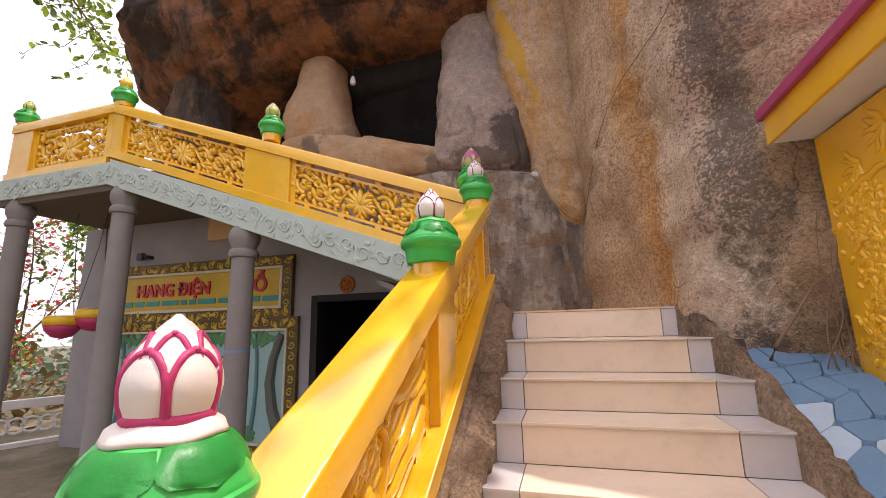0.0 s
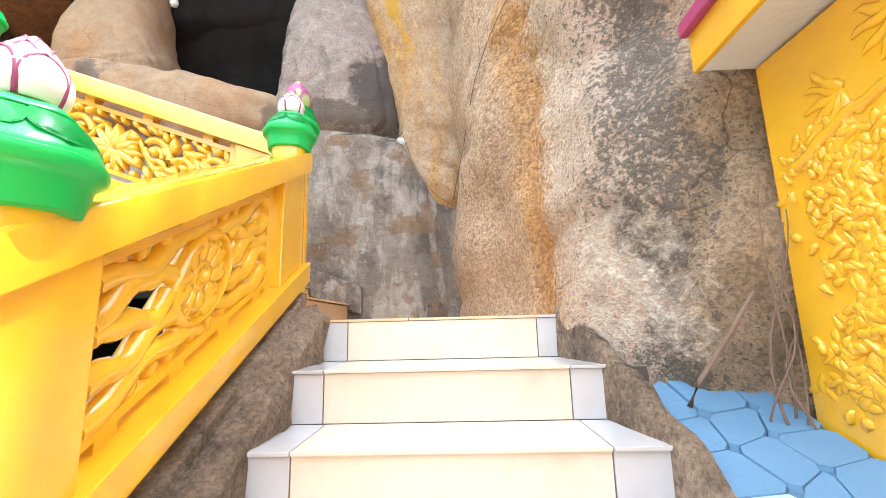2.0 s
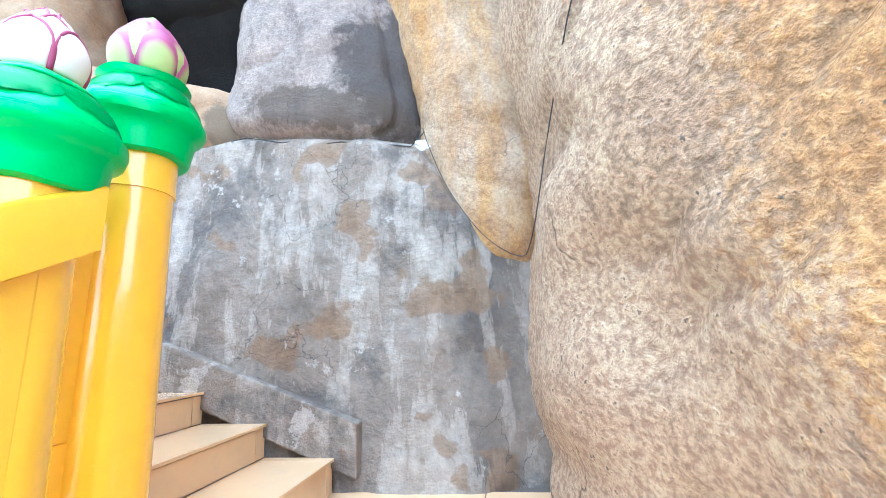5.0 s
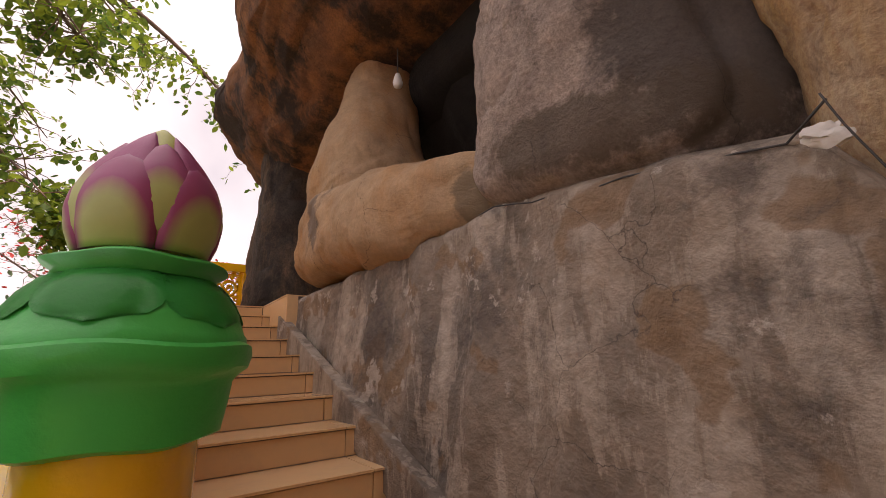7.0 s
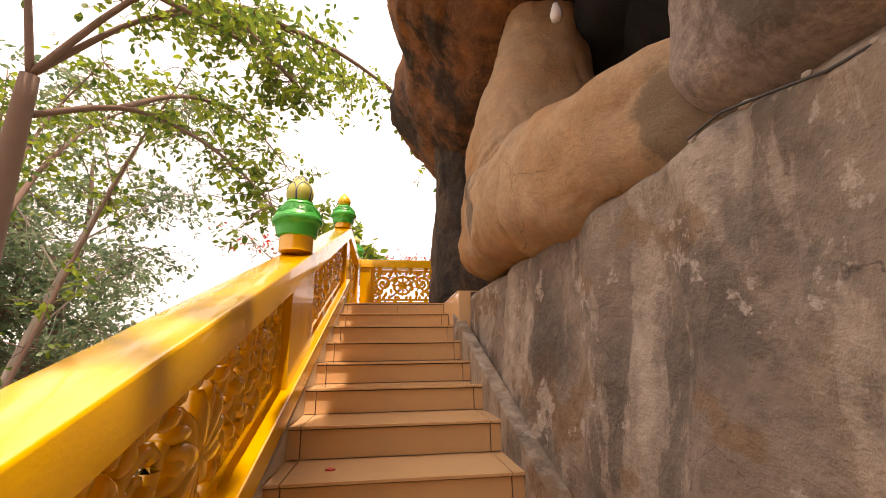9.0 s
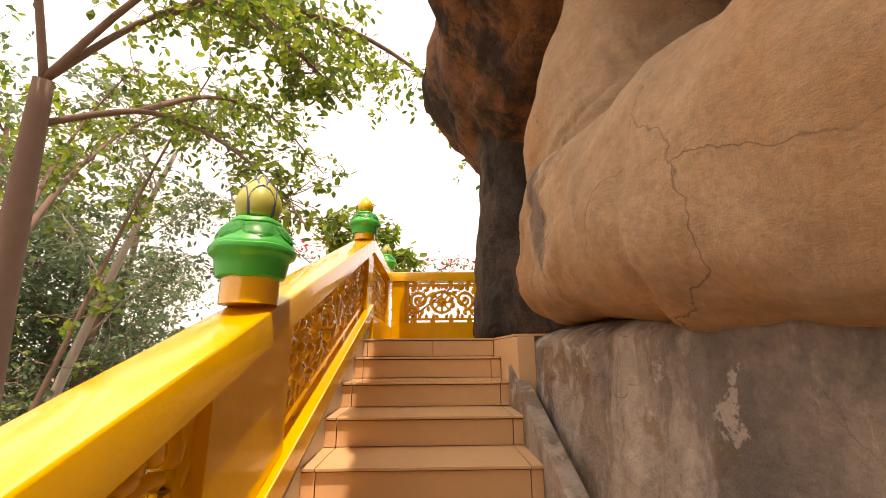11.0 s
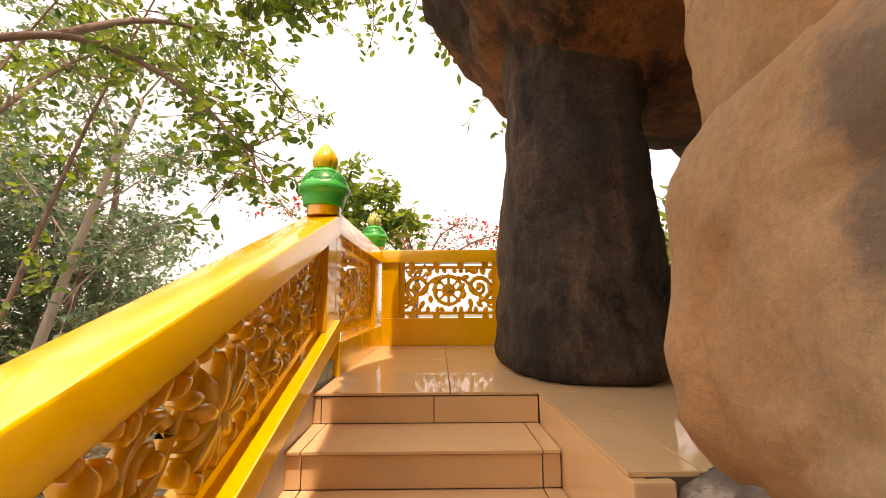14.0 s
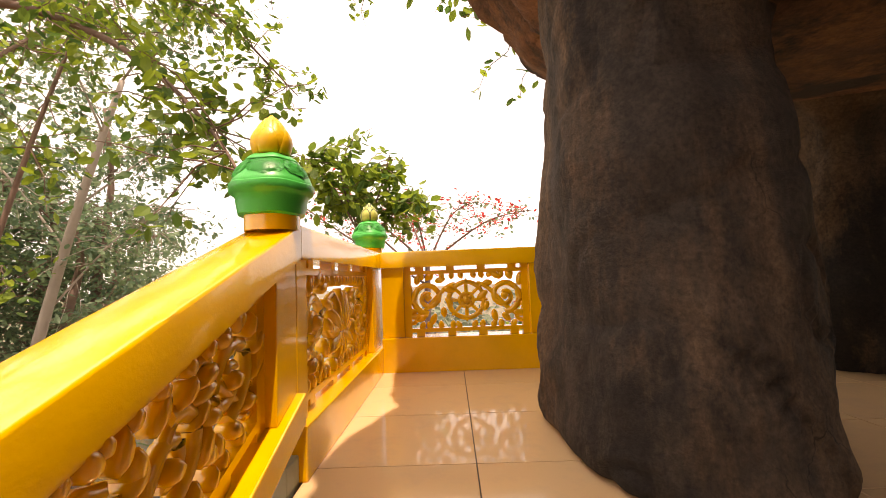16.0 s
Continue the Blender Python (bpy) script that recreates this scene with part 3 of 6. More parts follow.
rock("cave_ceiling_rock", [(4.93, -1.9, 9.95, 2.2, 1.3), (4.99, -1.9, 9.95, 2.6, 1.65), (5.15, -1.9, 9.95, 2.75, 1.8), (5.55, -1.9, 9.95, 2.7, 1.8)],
     R_CAVESHADE, "added near-black rock ceiling with the cave's shade in its colour", power=3.6, rough=0.07, seed=6.6, seg=90, rows=24)
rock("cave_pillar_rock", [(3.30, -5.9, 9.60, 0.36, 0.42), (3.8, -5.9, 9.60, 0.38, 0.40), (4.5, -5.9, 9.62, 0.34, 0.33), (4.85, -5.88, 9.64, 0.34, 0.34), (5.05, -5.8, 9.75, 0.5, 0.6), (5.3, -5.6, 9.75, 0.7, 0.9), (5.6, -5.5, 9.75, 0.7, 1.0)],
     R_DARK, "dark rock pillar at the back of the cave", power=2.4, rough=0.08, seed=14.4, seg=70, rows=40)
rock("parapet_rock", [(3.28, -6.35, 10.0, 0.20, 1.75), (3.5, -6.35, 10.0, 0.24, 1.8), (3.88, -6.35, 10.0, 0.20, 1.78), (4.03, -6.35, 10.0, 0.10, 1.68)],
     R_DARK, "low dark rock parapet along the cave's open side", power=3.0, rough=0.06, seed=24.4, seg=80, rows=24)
# extra rock, added only to shut sky light out of the cave
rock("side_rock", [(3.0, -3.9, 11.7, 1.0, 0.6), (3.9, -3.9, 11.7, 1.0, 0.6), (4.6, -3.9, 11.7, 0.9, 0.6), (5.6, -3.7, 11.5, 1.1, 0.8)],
     R_DARK, "dark rock added at the cave's back corner to keep sky light out", power=2.6, rough=0.12, seed=34.4, seg=80, rows=30)

# ---- cement wall along the upper stairs ----
bm = bmesh.new()
cols, rws = 190, 70
X0, X1 = -3.30, 0.98


def wall_top(x):
    return float(np.interp(x, (-3.3, -1.1, -0.8, 0.16, 0.34, 0.62, 0.72), (3.33, 3.36, 3.37, 3.21, 2.86, 2.60, 2.60)))


front = {}
for i in range(cols + 1):
    x = X0 + (X1 - X0) * i / cols
    for j in range(rws + 1):
        zb = 1.40 if x > -0.3 else 1.40 + 0.402 * (-0.3 - x) + 0.16 * min(1.0, (-0.3 - x) / 0.4)
        z = zb + (wall_top(x) - zb) * j / rws
        y = 7.385 + 0.10 * ((z - 1.58) / 1.8) + 0.30 * max(0.0, x - 0.35)
        y += 0.045 * noise.fractal(Vector((x * 1.6, 3.0, z * 1.1)), 0.9, 2.0, 4) + 0.030 * noise.noise(Vector((x * 5, 1, z * 1.1))) + 0.006 * noise.fractal(Vector((x * 14, 0, z * 12)), 0.9, 2, 3)
        y += 0.14 * max(0.0, (z - wall_top(x) + 0.09) / 0.09) ** 2
        front[i, j] = bm.verts.new((x, y, z))
back = {(i, j): bm.verts.new((front[i, j].co.x, 7.95, front[i, j].co.z)) for i in range(cols + 1) for j in range(rws + 1) if i in (0, cols) or j in (0, rws)}
for i in range(cols):
    for j in range(rws):
        bm.faces.new((front[i, j], front[i + 1, j], front[i + 1, j + 1], front[i, j + 1]))
    for j in (0, rws):
        bm.faces.new((front[i, j], front[i + 1, j], back[i + 1, j], back[i, j]))
for j in range(rws):
    for i in (0, cols):
        bm.faces.new((front[i, j], front[i, j + 1], back[i, j + 1], back[i, j]))
tagged(part("wall_north", bm, CEMWALL, smooth=True), "stained grey-brown cement retaining wall beside the upper stairs", "wall", kind="structure")

# ---- lower stairs ----
RISE1 = [(6.056, 1.58), (5.686, 1.391), (5.367, 1.20), (5.07, 1.04), (4.76, 0.86), (4.45, 0.68), (4.14, 0.50), (3.83, 0.33), (3.52, 0.16)]
bm = bmesh.new()
for k, (y, z) in enumerate(RISE1):
    y2 = RISE1[k - 1][0] if k else 7.6
    zlow = -0.05
    box(bm, -0.03, 1.45, y + 0.012, y2 + 0.012 if k else y2, zlow, z - 0.012)
stair1 = tagged(part("stairs_lower", bm, GROUT), "lower stair flight faced with cream tiles", "stairs", kind="structure")


# upper stairs
NOSE2 = [(-0.23, 1.72), (-0.54, 1.86), (-0.85, 2.0), (-1.16, 2.135), (-1.475, 2.27), (-1.79, 2.41), (-2.106, 2.545), (-2.46, 2.672), (-2.784, 2.793), (-3.12, 2.925), (-3.465, 3.055), (-3.82, 3.184), (-4.133, 3.31)]
bm = bmesh.new()
for k, (x, z) in enumerate(NOSE2[:-1]):
    x2 = NOSE2[k + 1][0]
    box(bm, x2 - 0.012, x - 0.012, 6.404, 7.42, z - 0.05, z - 0.012)
stair2 = tagged(part("stairs_upper", bm, GROUT), "upper stair flight faced with cream tiles", "stairs", kind="structure")
bm = bmesh.new()
box(bm, -6.24, -4.145, 6.24, 7.40, ZP - 0.24, ZP - 0.012)
box(bm, -6.24, -3.29, 7.40, 11.0, ZP - 0.24, ZP - 0.012)
box(bm, -3.29, 1.0, 7.96, 11.0, ZP - 0.24, ZP - 0.012)
plat = tagged(part("floor", bm, GROUT), "platform slab at the cave mouth, tiled in glossy cream", "floor", kind="structure")
bm = bmesh.new()
box(bm, -0.25, 1.0, 6.075, 7.42, ZL - 0.3, ZL - 0.012)
landing = tagged(part("landing_floor", bm, GROUT), "stair landing tiled in cream", "floor", kind="structure")

_tile_cache = {}


def tile(parent, x0, x1, y0, y1, z0, z1, material):
    """One tile as its own piece; alike sizes share a mesh."""
    key = (round(x1 - x0, 3), round(y1 - y0, 3), round(z1 - z0, 3), material.name)
    if key not in _tile_cache:
        b = bmesh.new()
        hx, hy, hz = (x1 - x0) / 2, (y1 - y0) / 2, (z1 - z0) / 2
        box(b, -hx, hx, -hy, hy, -hz, hz, bev=min(0.003, hx / 3, hy / 3, hz / 3))
        _tile_cache[key] = finish("tile", b, material, False)
    ob = new("tile", _tile_cache[key])
    ob.location = ((x0 + x1) / 2, (y0 + y1) / 2, (z0 + z1) / 2)
    ob.parent = parent
    return ob

# ---- balustrades ----
def teardrop(bm, u, v, ang, ln, wd, th, m):
    """A fat carved leaf in the panel plane."""
    c, s = math.cos(ang), math.sin(ang)
    th = th * (0.86 + 0.28 * ((math.sin(u * 91.7 + v * 57.3 + ang * 13.1) * 437.5) % 1.0))   # no two leaves end in one plane
    prof = ((0.0, 0.10), (0.12, 0.34), (0.32, 0.48), (0.55, 0.50), (0.78, 0.36), (0.94, 0.14))
    flatp = [(0.0, 0.0)] + [(du, dv) for du, dv in prof] + [(1.0, 0.0)] + [(du, -dv) for du, dv in prof[::-1]]

    def ring_at(shrink, dep):
        vs = []
        for du, dv in flatp:
            a, e = (0.5 + (du - 0.5) * shrink) * ln, dv * shrink * wd
            vs.append(bm.verts.new(m(Vector((u + a * c - e * s, dep, v + a * s + e * c)))))
        return vs

    rings = [ring_at(0.6, -th * 1.45), ring_at(1.0, -th * 0.9), ring_at(1.0, th * 0.9), ring_at(0.6, th * 1.45)]
    n = len(flatp)
    for p, q in zip(rings, rings[1:]):
        for k in range(n):
            bm.faces.new((p[k], p[(k + 1) % n], q[(k + 1) % n], q[k]))
    bm.faces.new(rings[0][::-1])
    bm.faces.new(rings[-1])


def spiral(bm, u, v, r, a0, turns, hand, m, th=0.018):
    pts = []
    n = 22
    for i in range(n + 1):
        f = i / n
        rr = r * (1 - 0.78 * f)
        a = a0 + hand * turns * 2 * math.pi * f
        pts.append(m(Vector((u + rr * math.cos(a), 0, v + rr * math.sin(a)))))
    tube(bm, pts, th * 1.25, 6, th * 0.8)


def ring(bm, u, v, r, th, m, n=28):
    tube(bm, [m(Vector((u + r * math.cos(2 * math.pi * k / n), 0, v + r * math.sin(2 * math.pi * k / n)))) for k in range(n)], th, 6, closed=True)


def wheel(bm, u, v, r, m):
    ring(bm, u, v, r, 0.020, m)
    ring(bm, u, v, r * 0.38, 0.016, m, 18)
    for k in range(8):
        a = math.pi * k / 4
        tube(bm, [m(Vector((u + r * f * math.cos(a), 0, v + r * f * math.sin(a)))) for f in (0.1, 0.55, 1.12)], 0.014, 6)
        teardrop(bm, u + r * 1.0 * math.cos(a), v + r * 1.0 * math.sin(a), a, r * 0.22, r * 0.16, 0.014, m)
    teardrop(bm, u - r * 0.22, v, 0, r * 0.44, r * 0.44, 0.022, m)


def carving(bm, u0, u1, v0, v1, style, m, rng):
    w, h = u1 - u0, v1 - v0
    uc, vc = (u0 + u1) / 2, (v0 + v1) / 2
    if style == "flower":
        for k in range(9):
            a = math.pi * (-0.1 + 1.2 * k / 8)
            teardrop(bm, uc, v0 + h * 0.36, a, h * 0.50, h * 0.17, 0.018, m)
        for k in range(5):
            teardrop(bm, uc, v0 + h * 0.40, -math.pi * (0.15 + 0.7 * k / 4), h * 0.38, h * 0.15, 0.016, m)
        clear = h * 0.42
    elif style == "medallion":
        R = h * 0.40
        disc = []
        for rr, dep in ((R, -0.026), (R * 0.9, -0.034), (R * 0.86, -0.022), (R * 0.86, 0.022), (R * 0.9, 0.034), (R, 0.026)):
            disc.append([bm.verts.new(m(Vector((uc + rr * math.cos(2 * math.pi * k / 30), dep, vc + rr * math.sin(2 * math.pi * k / 30))))) for k in range(30)])
        for p_, q_ in zip(disc, disc[1:] + disc[:1]):
            for k in range(30):
                bm.faces.new((p_[k], p_[(k + 1) % 30], q_[(k + 1) % 30], q_[k]))
        wheel(bm, uc, vc, R * 0.66, m)
        for k in range(10):
            a = 2 * math.pi * k / 10 + 0.3
            teardrop(bm, uc + R * 0.3 * math.cos(a), vc + R * 0.3 * math.sin(a), a, R * 0.62, R * 0.34, 0.012, m)
        for side in (-1, 1):
            for k in range(5):
                v_ = v0 + h * (k + 0.5) / 5
                du = math.sqrt(max(0.0, R * R - (v_ - vc) ** 2)) * 0.98
                ua, ub = uc + side * du, (u1 if side > 0 else u0)
                pts = [Vector((ua + (ub - ua) * f, 0, v_ + 0.026 * math.sin(f * 5.5 + 2.1 * k + side) + 0.012 * math.sin(f * 13 + 4 * k))) for f in [i / 10 for i in range(11)]]
                tube(bm, [m(q_) for q_ in pts], 0.030, 8, 0.036)
                for f in (0.25, 0.6, 0.9):
                    q_ = pts[int(f * 10)]
                    teardrop(bm, q_.x, q_.z, (0.7 if (k + int(f * 10)) % 2 else -0.7) + (0 if side > 0 else math.pi), h * 0.15, h * 0.09, 0.014, m)
        clear = None
    else:
        wheel(bm, uc, vc, h * 0.33, m)
        clear = h * 0.40
    for side in (-1, 1) if clear else ():
        span = w / 2 - clear
        n = max(1, round(span / (h * 0.62)))
        for k in range(n):
            cu = uc + side * (clear + span * (k + 0.5) / n)
            up = 1 if k % 2 == 0 else -1
            spiral(bm, cu, vc + up * h * 0.06, h * 0.31, math.pi * (0.5 if up < 0 else -0.5), 1.6, side * up, m, 0.021)
            spiral(bm, cu + side * h * 0.30, vc - up * h * 0.30, h * 0.15, math.pi * (0.5 * up), 1.3, -side * up, m, 0.016)
            teardrop(bm, cu - h * 0.07, vc + up * h * 0.06, 0.0, h * 0.14, h * 0.14, 0.02, m)
            for q in range(11):
                a = 2 * math.pi * q / 11 + 0.3 * k
                lu, lv = cu + h * 0.33 * math.cos(a), vc + up * h * 0.06 + h * 0.33 * math.sin(a)
                if v0 + 0.03 < lv < v1 - 0.03:
                    teardrop(bm, lu, lv, a + 0.9 * side * up, h * (0.20 + 0.05 * (q % 2)), h * 0.12, 0.017, m)
        pts = []
        for i in range(17):
            f = i / 16
            pts.append(m(Vector((uc + side * (h * 0.2 + (w / 2 - h * 0.2) * f), 0, vc + h * 0.30 * math.sin(f * n * math.pi + math.pi * 0.5)))))
        tube(bm, pts, 0.018, 6)
    # broken sprigs that tie the carving to its frame
    for k in range(int(w / 0.075)):
        u = u0 + 0.03 + (w - 0.06) * (k + 0.5) / int(w / 0.075) + rng.uniform(-0.01, 0.01)
        teardrop(bm, u, v0 - 0.01, math.pi / 2 + rng.uniform(-0.5, 0.5), h * 0.16, h * 0.11, 0.015, m)
        teardrop(bm, u, v1 + 0.01, -math.pi / 2 + rng.uniform(-0.5, 0.5), h * 0.14, h * 0.11, 0.015, m)


def balustrade(label, start, end, ztop, slope, height, piers, panels, kerb=0.10, width=0.17, ends=(0.0, 0.0)):
    """start, end: plan points of the centre line; ztop: coping top at the start; piers and panels along u."""
    p, q = Vector((*start, 0)), Vector((*end, 0))
    ln = (q - p).length
    d = (q - p) / ln
    nrm = Vector((-d.y, d.x, 0))
    rng = random.Random(int(ln * 1000))

    def m(co):
        w = p + d * co.x + nrm * co.y
        return Vector((w.x, w.y, ztop + slope * co.x + co.z))

    th = thing("balustrade", (p.x, p.y, ztop - height), label, "balustrade", "yellow balustrades of the stairs")
    b = bmesh.new()
    sect = [(-width / 2, -0.115), (width / 2, -0.115), (width / 2, -0.010), (width / 2 - 0.003, -0.003), (width / 2 - 0.011, 0.0), (0.0, 0.0), (-width / 2 + 0.011, 0.0), (-width / 2 + 0.003, -0.003), (-width / 2, -0.010)]
    nseg = int(ln / 0.025)
    loops = []
    for i in range(nseg + 1):
        u = -ends[0] + (ln + ends[0] + ends[1]) * i / nseg
        loop = []
        for k, (v, z) in enumerate(sect):
            chip = noise.noise(Vector((u * 9, k * 0.4 if k < 5 else 9 + k * 0.4, ln)))
            worn = (0.0016 * chip - 0.010 * max(0.0, chip - 0.42)) if k in (2, 3, 7, 8) else 0.0008 * chip
            loop.append(b.verts.new(m(Vector((u, v + math.copysign(worn, v), z + worn)))))
        loops.append(loop)
    for p_, q_ in zip(loops, loops[1:]):
        for k in range(len(sect)):
            b.faces.new((p_[k], p_[(k + 1) % len(sect)], q_[(k + 1) % len(sect)], q_[k]))
    b.faces.new(loops[0][::-1])
    b.faces.new(loops[-1])
    bmesh.ops.recalc_face_normals(b, faces=b.faces[:])
    part("coping", b, YELLOW, th, smooth=True, angle=50)
    b = bmesh.new()
    box(b, -ends[0], ln + ends[1], -width / 2 - 0.010, width / 2 + 0.010, -height, -height + kerb, m, 0.006)
    part("bottom_rail", b, YELLOW, th)
    for u0, u1 in piers:
        b = bmesh.new()
        box(b, u0, u1, -width / 2 + 0.02, width / 2 - 0.02, -height + kerb + 0.001, -0.116, m, 0.005)
        part("pier", b, YELLOW, th)
    for u0, u1, style in panels:
        v0, v1 = -height + kerb, -0.115
        b = bmesh.new()
        t = 0.028
        for a0, a1, c0, c1 in ((u0, u0 + 0.05, v0, v1), (u1 - 0.05, u1, v0, v1), (u0 + 0.05, u1 - 0.05, v0 + 0.028, v0 + 0.055), (u0 + 0.05, u1 - 0.05, v1 - 0.055, v1 - 0.028)):
            box(b, a0, a1, -t, t, c0, c1, m)
        for k in range(4):
            u = u0 + (u1 - u0) * (k + 0.5) / 4
            box(b, u - 0.03, u + 0.03, -t, t, v0, v0 + 0.028, m)
            box(b, u - 0.03, u + 0.03, -t, t, v1 - 0.028, v1, m)
        panel = part("panel_frame", b, YELLOW, th)
        b = bmesh.new()
        carving(b, u0 + 0.05, u1 - 0.05, v0 + 0.055, v1 - 0.055, style, (lambda c: m(Vector((c.x, c.y * 1.35, c.z)))) if style == "flower" else m, rng)
        part("carving", b, YELLOW, panel, "carved openwork scrolls and leaves" if style == "flower" else "carved openwork with a spoked wheel", angle=75)
    return th


S2 = 0.375
Z2 = 3.388 - S2 * (-0.30 + 2.436)
RAIL_Y = 6.335
balustrade("sunlit yellow painted concrete balustrade along the upper stairs with floral openwork", (-0.30, RAIL_Y), (-4.50, RAIL_Y), Z2, S2, 0.66,
           [(0.0, 0.30), (1.78, 2.30), (4.04, 4.20)], [(0.30, 1.78, "flower"), (2.30, 4.04, "flower")])
balustrade("yellow painted balustrade edging the platform with carved openwork", (-4.502, RAIL_Y), (-6.235, RAIL_Y), 4.165, 0.0, 0.855,
           [(0.0, 0.10), (1.36, 1.733)], [(0.10, 1.36, "flower")], kerb=0.18)
balustrade("orange-yellow balustrade closing the platform end with a wheel carving", (-6.15, RAIL_Y + 0.086), (-6.15, 7.86), 4.165, 0.0, 0.855,
           [(0.0, 0.16), (1.06, 1.44)], [(0.16, 1.06, "wheel")], kerb=0.24)
S1 = 0.53
balustrade("bright yellow balustrade along the lower stairs with wheel medallions", (-0.20, 3.42), (-0.215, 6.10), 1.76 + S1 * (3.42 - 4.82), S1, 0.70,
           [(0.0, 0.16), (1.27, 1.55), (2.46, 2.68)], [(0.16, 1.27, "medallion"), (1.55, 2.46, "medallion")], width=0.19, ends=(0.0, 0.07))


# ---- lotus finials ----
def petal(b, rim, a, zb, zt, r_of, w, straight, lift, rim_r):
    """One moulded petal: straight sides, an arched top, bulging off the bud, with its painted rim."""
    nt_, ns = 14, 8
    heart = b.verts.layers.float.new("heart")
    outer = []
    for i in range(nt_ + 1):
        t = i / nt_
        hw = w * math.sqrt(max(0.0, 1 - (max(0.0, t - straight) / (1 - straight)) ** 2)) + 0.004
        z = zb + (zt - zb) * t
        row = []
        for k in range(ns + 1):
            s = k / ns * 2 - 1
            r2 = r_of(z) + lift + 0.006 * (1 - s ** 4) * math.sin(math.pi * (0.12 + 0.80 * t))
            row.append(Vector((r2 * math.cos(a + s * hw), r2 * math.sin(a + s * hw), z)))
        outer.append(row)
    vs = [[b.verts.new(c) for c in row] for row in outer]
    for i, row in enumerate(vs):
        for k, v_ in enumerate(row):
            v_[heart] = max(0.0, 1.15 - ((k / ns * 2 - 1) / 0.95) ** 2 - (i / nt_ / 0.72) ** 2)
    vi = [[b.verts.new(Vector((c.x * 0.84, c.y * 0.84, c.z))) for c in row] for row in outer]
    for i in range(nt_):
        for k in range(ns):
            b.faces.new((vs[i][k], vs[i][k + 1], vs[i + 1][k + 1], vs[i + 1][k]))
            b.faces.new((vi[i][k + 1], vi[i][k], vi[i + 1][k], vi[i + 1][k + 1]))
        for k in (0, ns):
            b.faces.new((vs[i][k], vs[i + 1][k], vi[i + 1][k], vi[i][k]))
    for i in (0, nt_):
        for k in range(ns):
            b.faces.new((vs[i][k], vs[i][k + 1], vi[i][k + 1], vi[i][k]))
    if rim is not None:
        tube(rim, [row[0] for row in outer] + outer[-1][1:-1] + [row[-1] for row in outer[::-1]], rim_r, 6)


def finial(at, scale, body, rim, tips, label, turn=0.0, squat=1.0, neck=0.08, neck_r=0.088, tall=1.0, wide=1.1):
    th = thing("lotus_finial", at, label, "finial", "lotus finials on the balustrade posts")
    T = Matrix.Translation(at) @ Matrix.Rotation(turn, 4, 'Z') @ Matrix.Diagonal((scale, scale, scale * tall, 1))

    def add(name, b, mat_, label="", **kw):
        bmesh.ops.transform(b, matrix=T, verts=b.verts)
        return part(name, b, mat_, th, label, **kw)

    b = bmesh.new()
    lathe(b, [(neck_r / scale, -neck / scale), (neck_r / scale, 0.004)], 36)
    add("neck", b, YELLOW, "yellow round neck", angle=40)
    b = bmesh.new()

    def wob(r, z, a):
        return r * (1 + 0.012 * math.sin(3 * a + z * 20)), z + 0.002 * math.sin(5 * a)

    lathe(b, [(0.088, 0.0), (0.097, 0.004), (0.103, 0.035), (0.106, 0.056), (0.113, 0.064), (0.122, 0.070), (0.126, 0.082), (0.125, 0.092), (0.119, 0.096), (0.1185, 0.102), (0.1155, 0.106), (0.109, 0.124), (0.097, 0.146), (0.080, 0.164), (0.05, 0.170)], 56, wob=wob)
    cal = add("calyx", b, GREEN, "glossy green flared cup", angle=38)
    nsep = 5 if rim is MAGENTA else 6
    for k in range(nsep):
        b = bmesh.new()
        a = 2 * math.pi * k / nsep
        rows = []
        for i in range(8):
            t = i / 7
            z = 0.170 - 0.060 * t
            rr = float(np.interp(z, (0.102, 0.106, 0.124, 0.146, 0.164, 0.170), (0.1185, 0.1155, 0.109, 0.097, 0.080, 0.06))) + 0.0015
            hw = 0.43 * 8 / nsep * math.sqrt(max(0.0, 1 - max(0.0, t - 0.5) ** 2 / 0.2501)) * (0.85 + 0.15 * t)
            rows.append([Vector(((rr + 0.002 * (1 - s * s)) * math.cos(a + s * hw), (rr + 0.002 * (1 - s * s)) * math.sin(a + s * hw), z + (0.002 if k % 2 else 0.0))) for s in (-1, -0.6, -0.2, 0.2, 0.6, 1)])
        vs = [[b.verts.new(c) for c in row] for row in rows]
        for i in range(7):
            for j in range(5):
                b.faces.new((vs[i][j], vs[i + 1][j], vs[i + 1][j + 1], vs[i][j + 1]))
        bmesh.ops.solidify(b, geom=b.faces[:], thickness=0.003)
        add("sepal", b, GREEN, "", smooth=True)
    H = 0.134 * squat
    z0 = 0.190

    def r_of(z):
        f = min(max((z - z0) / H, 0.0), 1.0)
        return float(np.interp(f, (0.0, 0.06, 0.15, 0.30, 0.42, 0.55, 0.70, 0.82, 0.92, 1.0), (0.040, 0.0425, 0.0455, 0.0475, 0.046, 0.041, 0.0315, 0.0225, 0.013, 0.003))) * wide

    b = bmesh.new()
    lathe(b, [(0.080, 0.166), (0.077, 0.172), (0.062 * wide, 0.180), (0.054 * wide, 0.186), (0.044 * wide, 0.190)], 40, wob=wob)
    add("collar", b, BUDWHITE if rim is MAGENTA else GREEN, "worn plaster collar under the bud", smooth=True)
    b = bmesh.new()
    lathe(b, [(r_of(z0 + H * k / 20), z0 + H * k / 20) for k in range(21)], 40)
    bud = add("bud", b, body, smooth=True)
    rimb = bmesh.new()
    for k in range(5):
        b = bmesh.new()
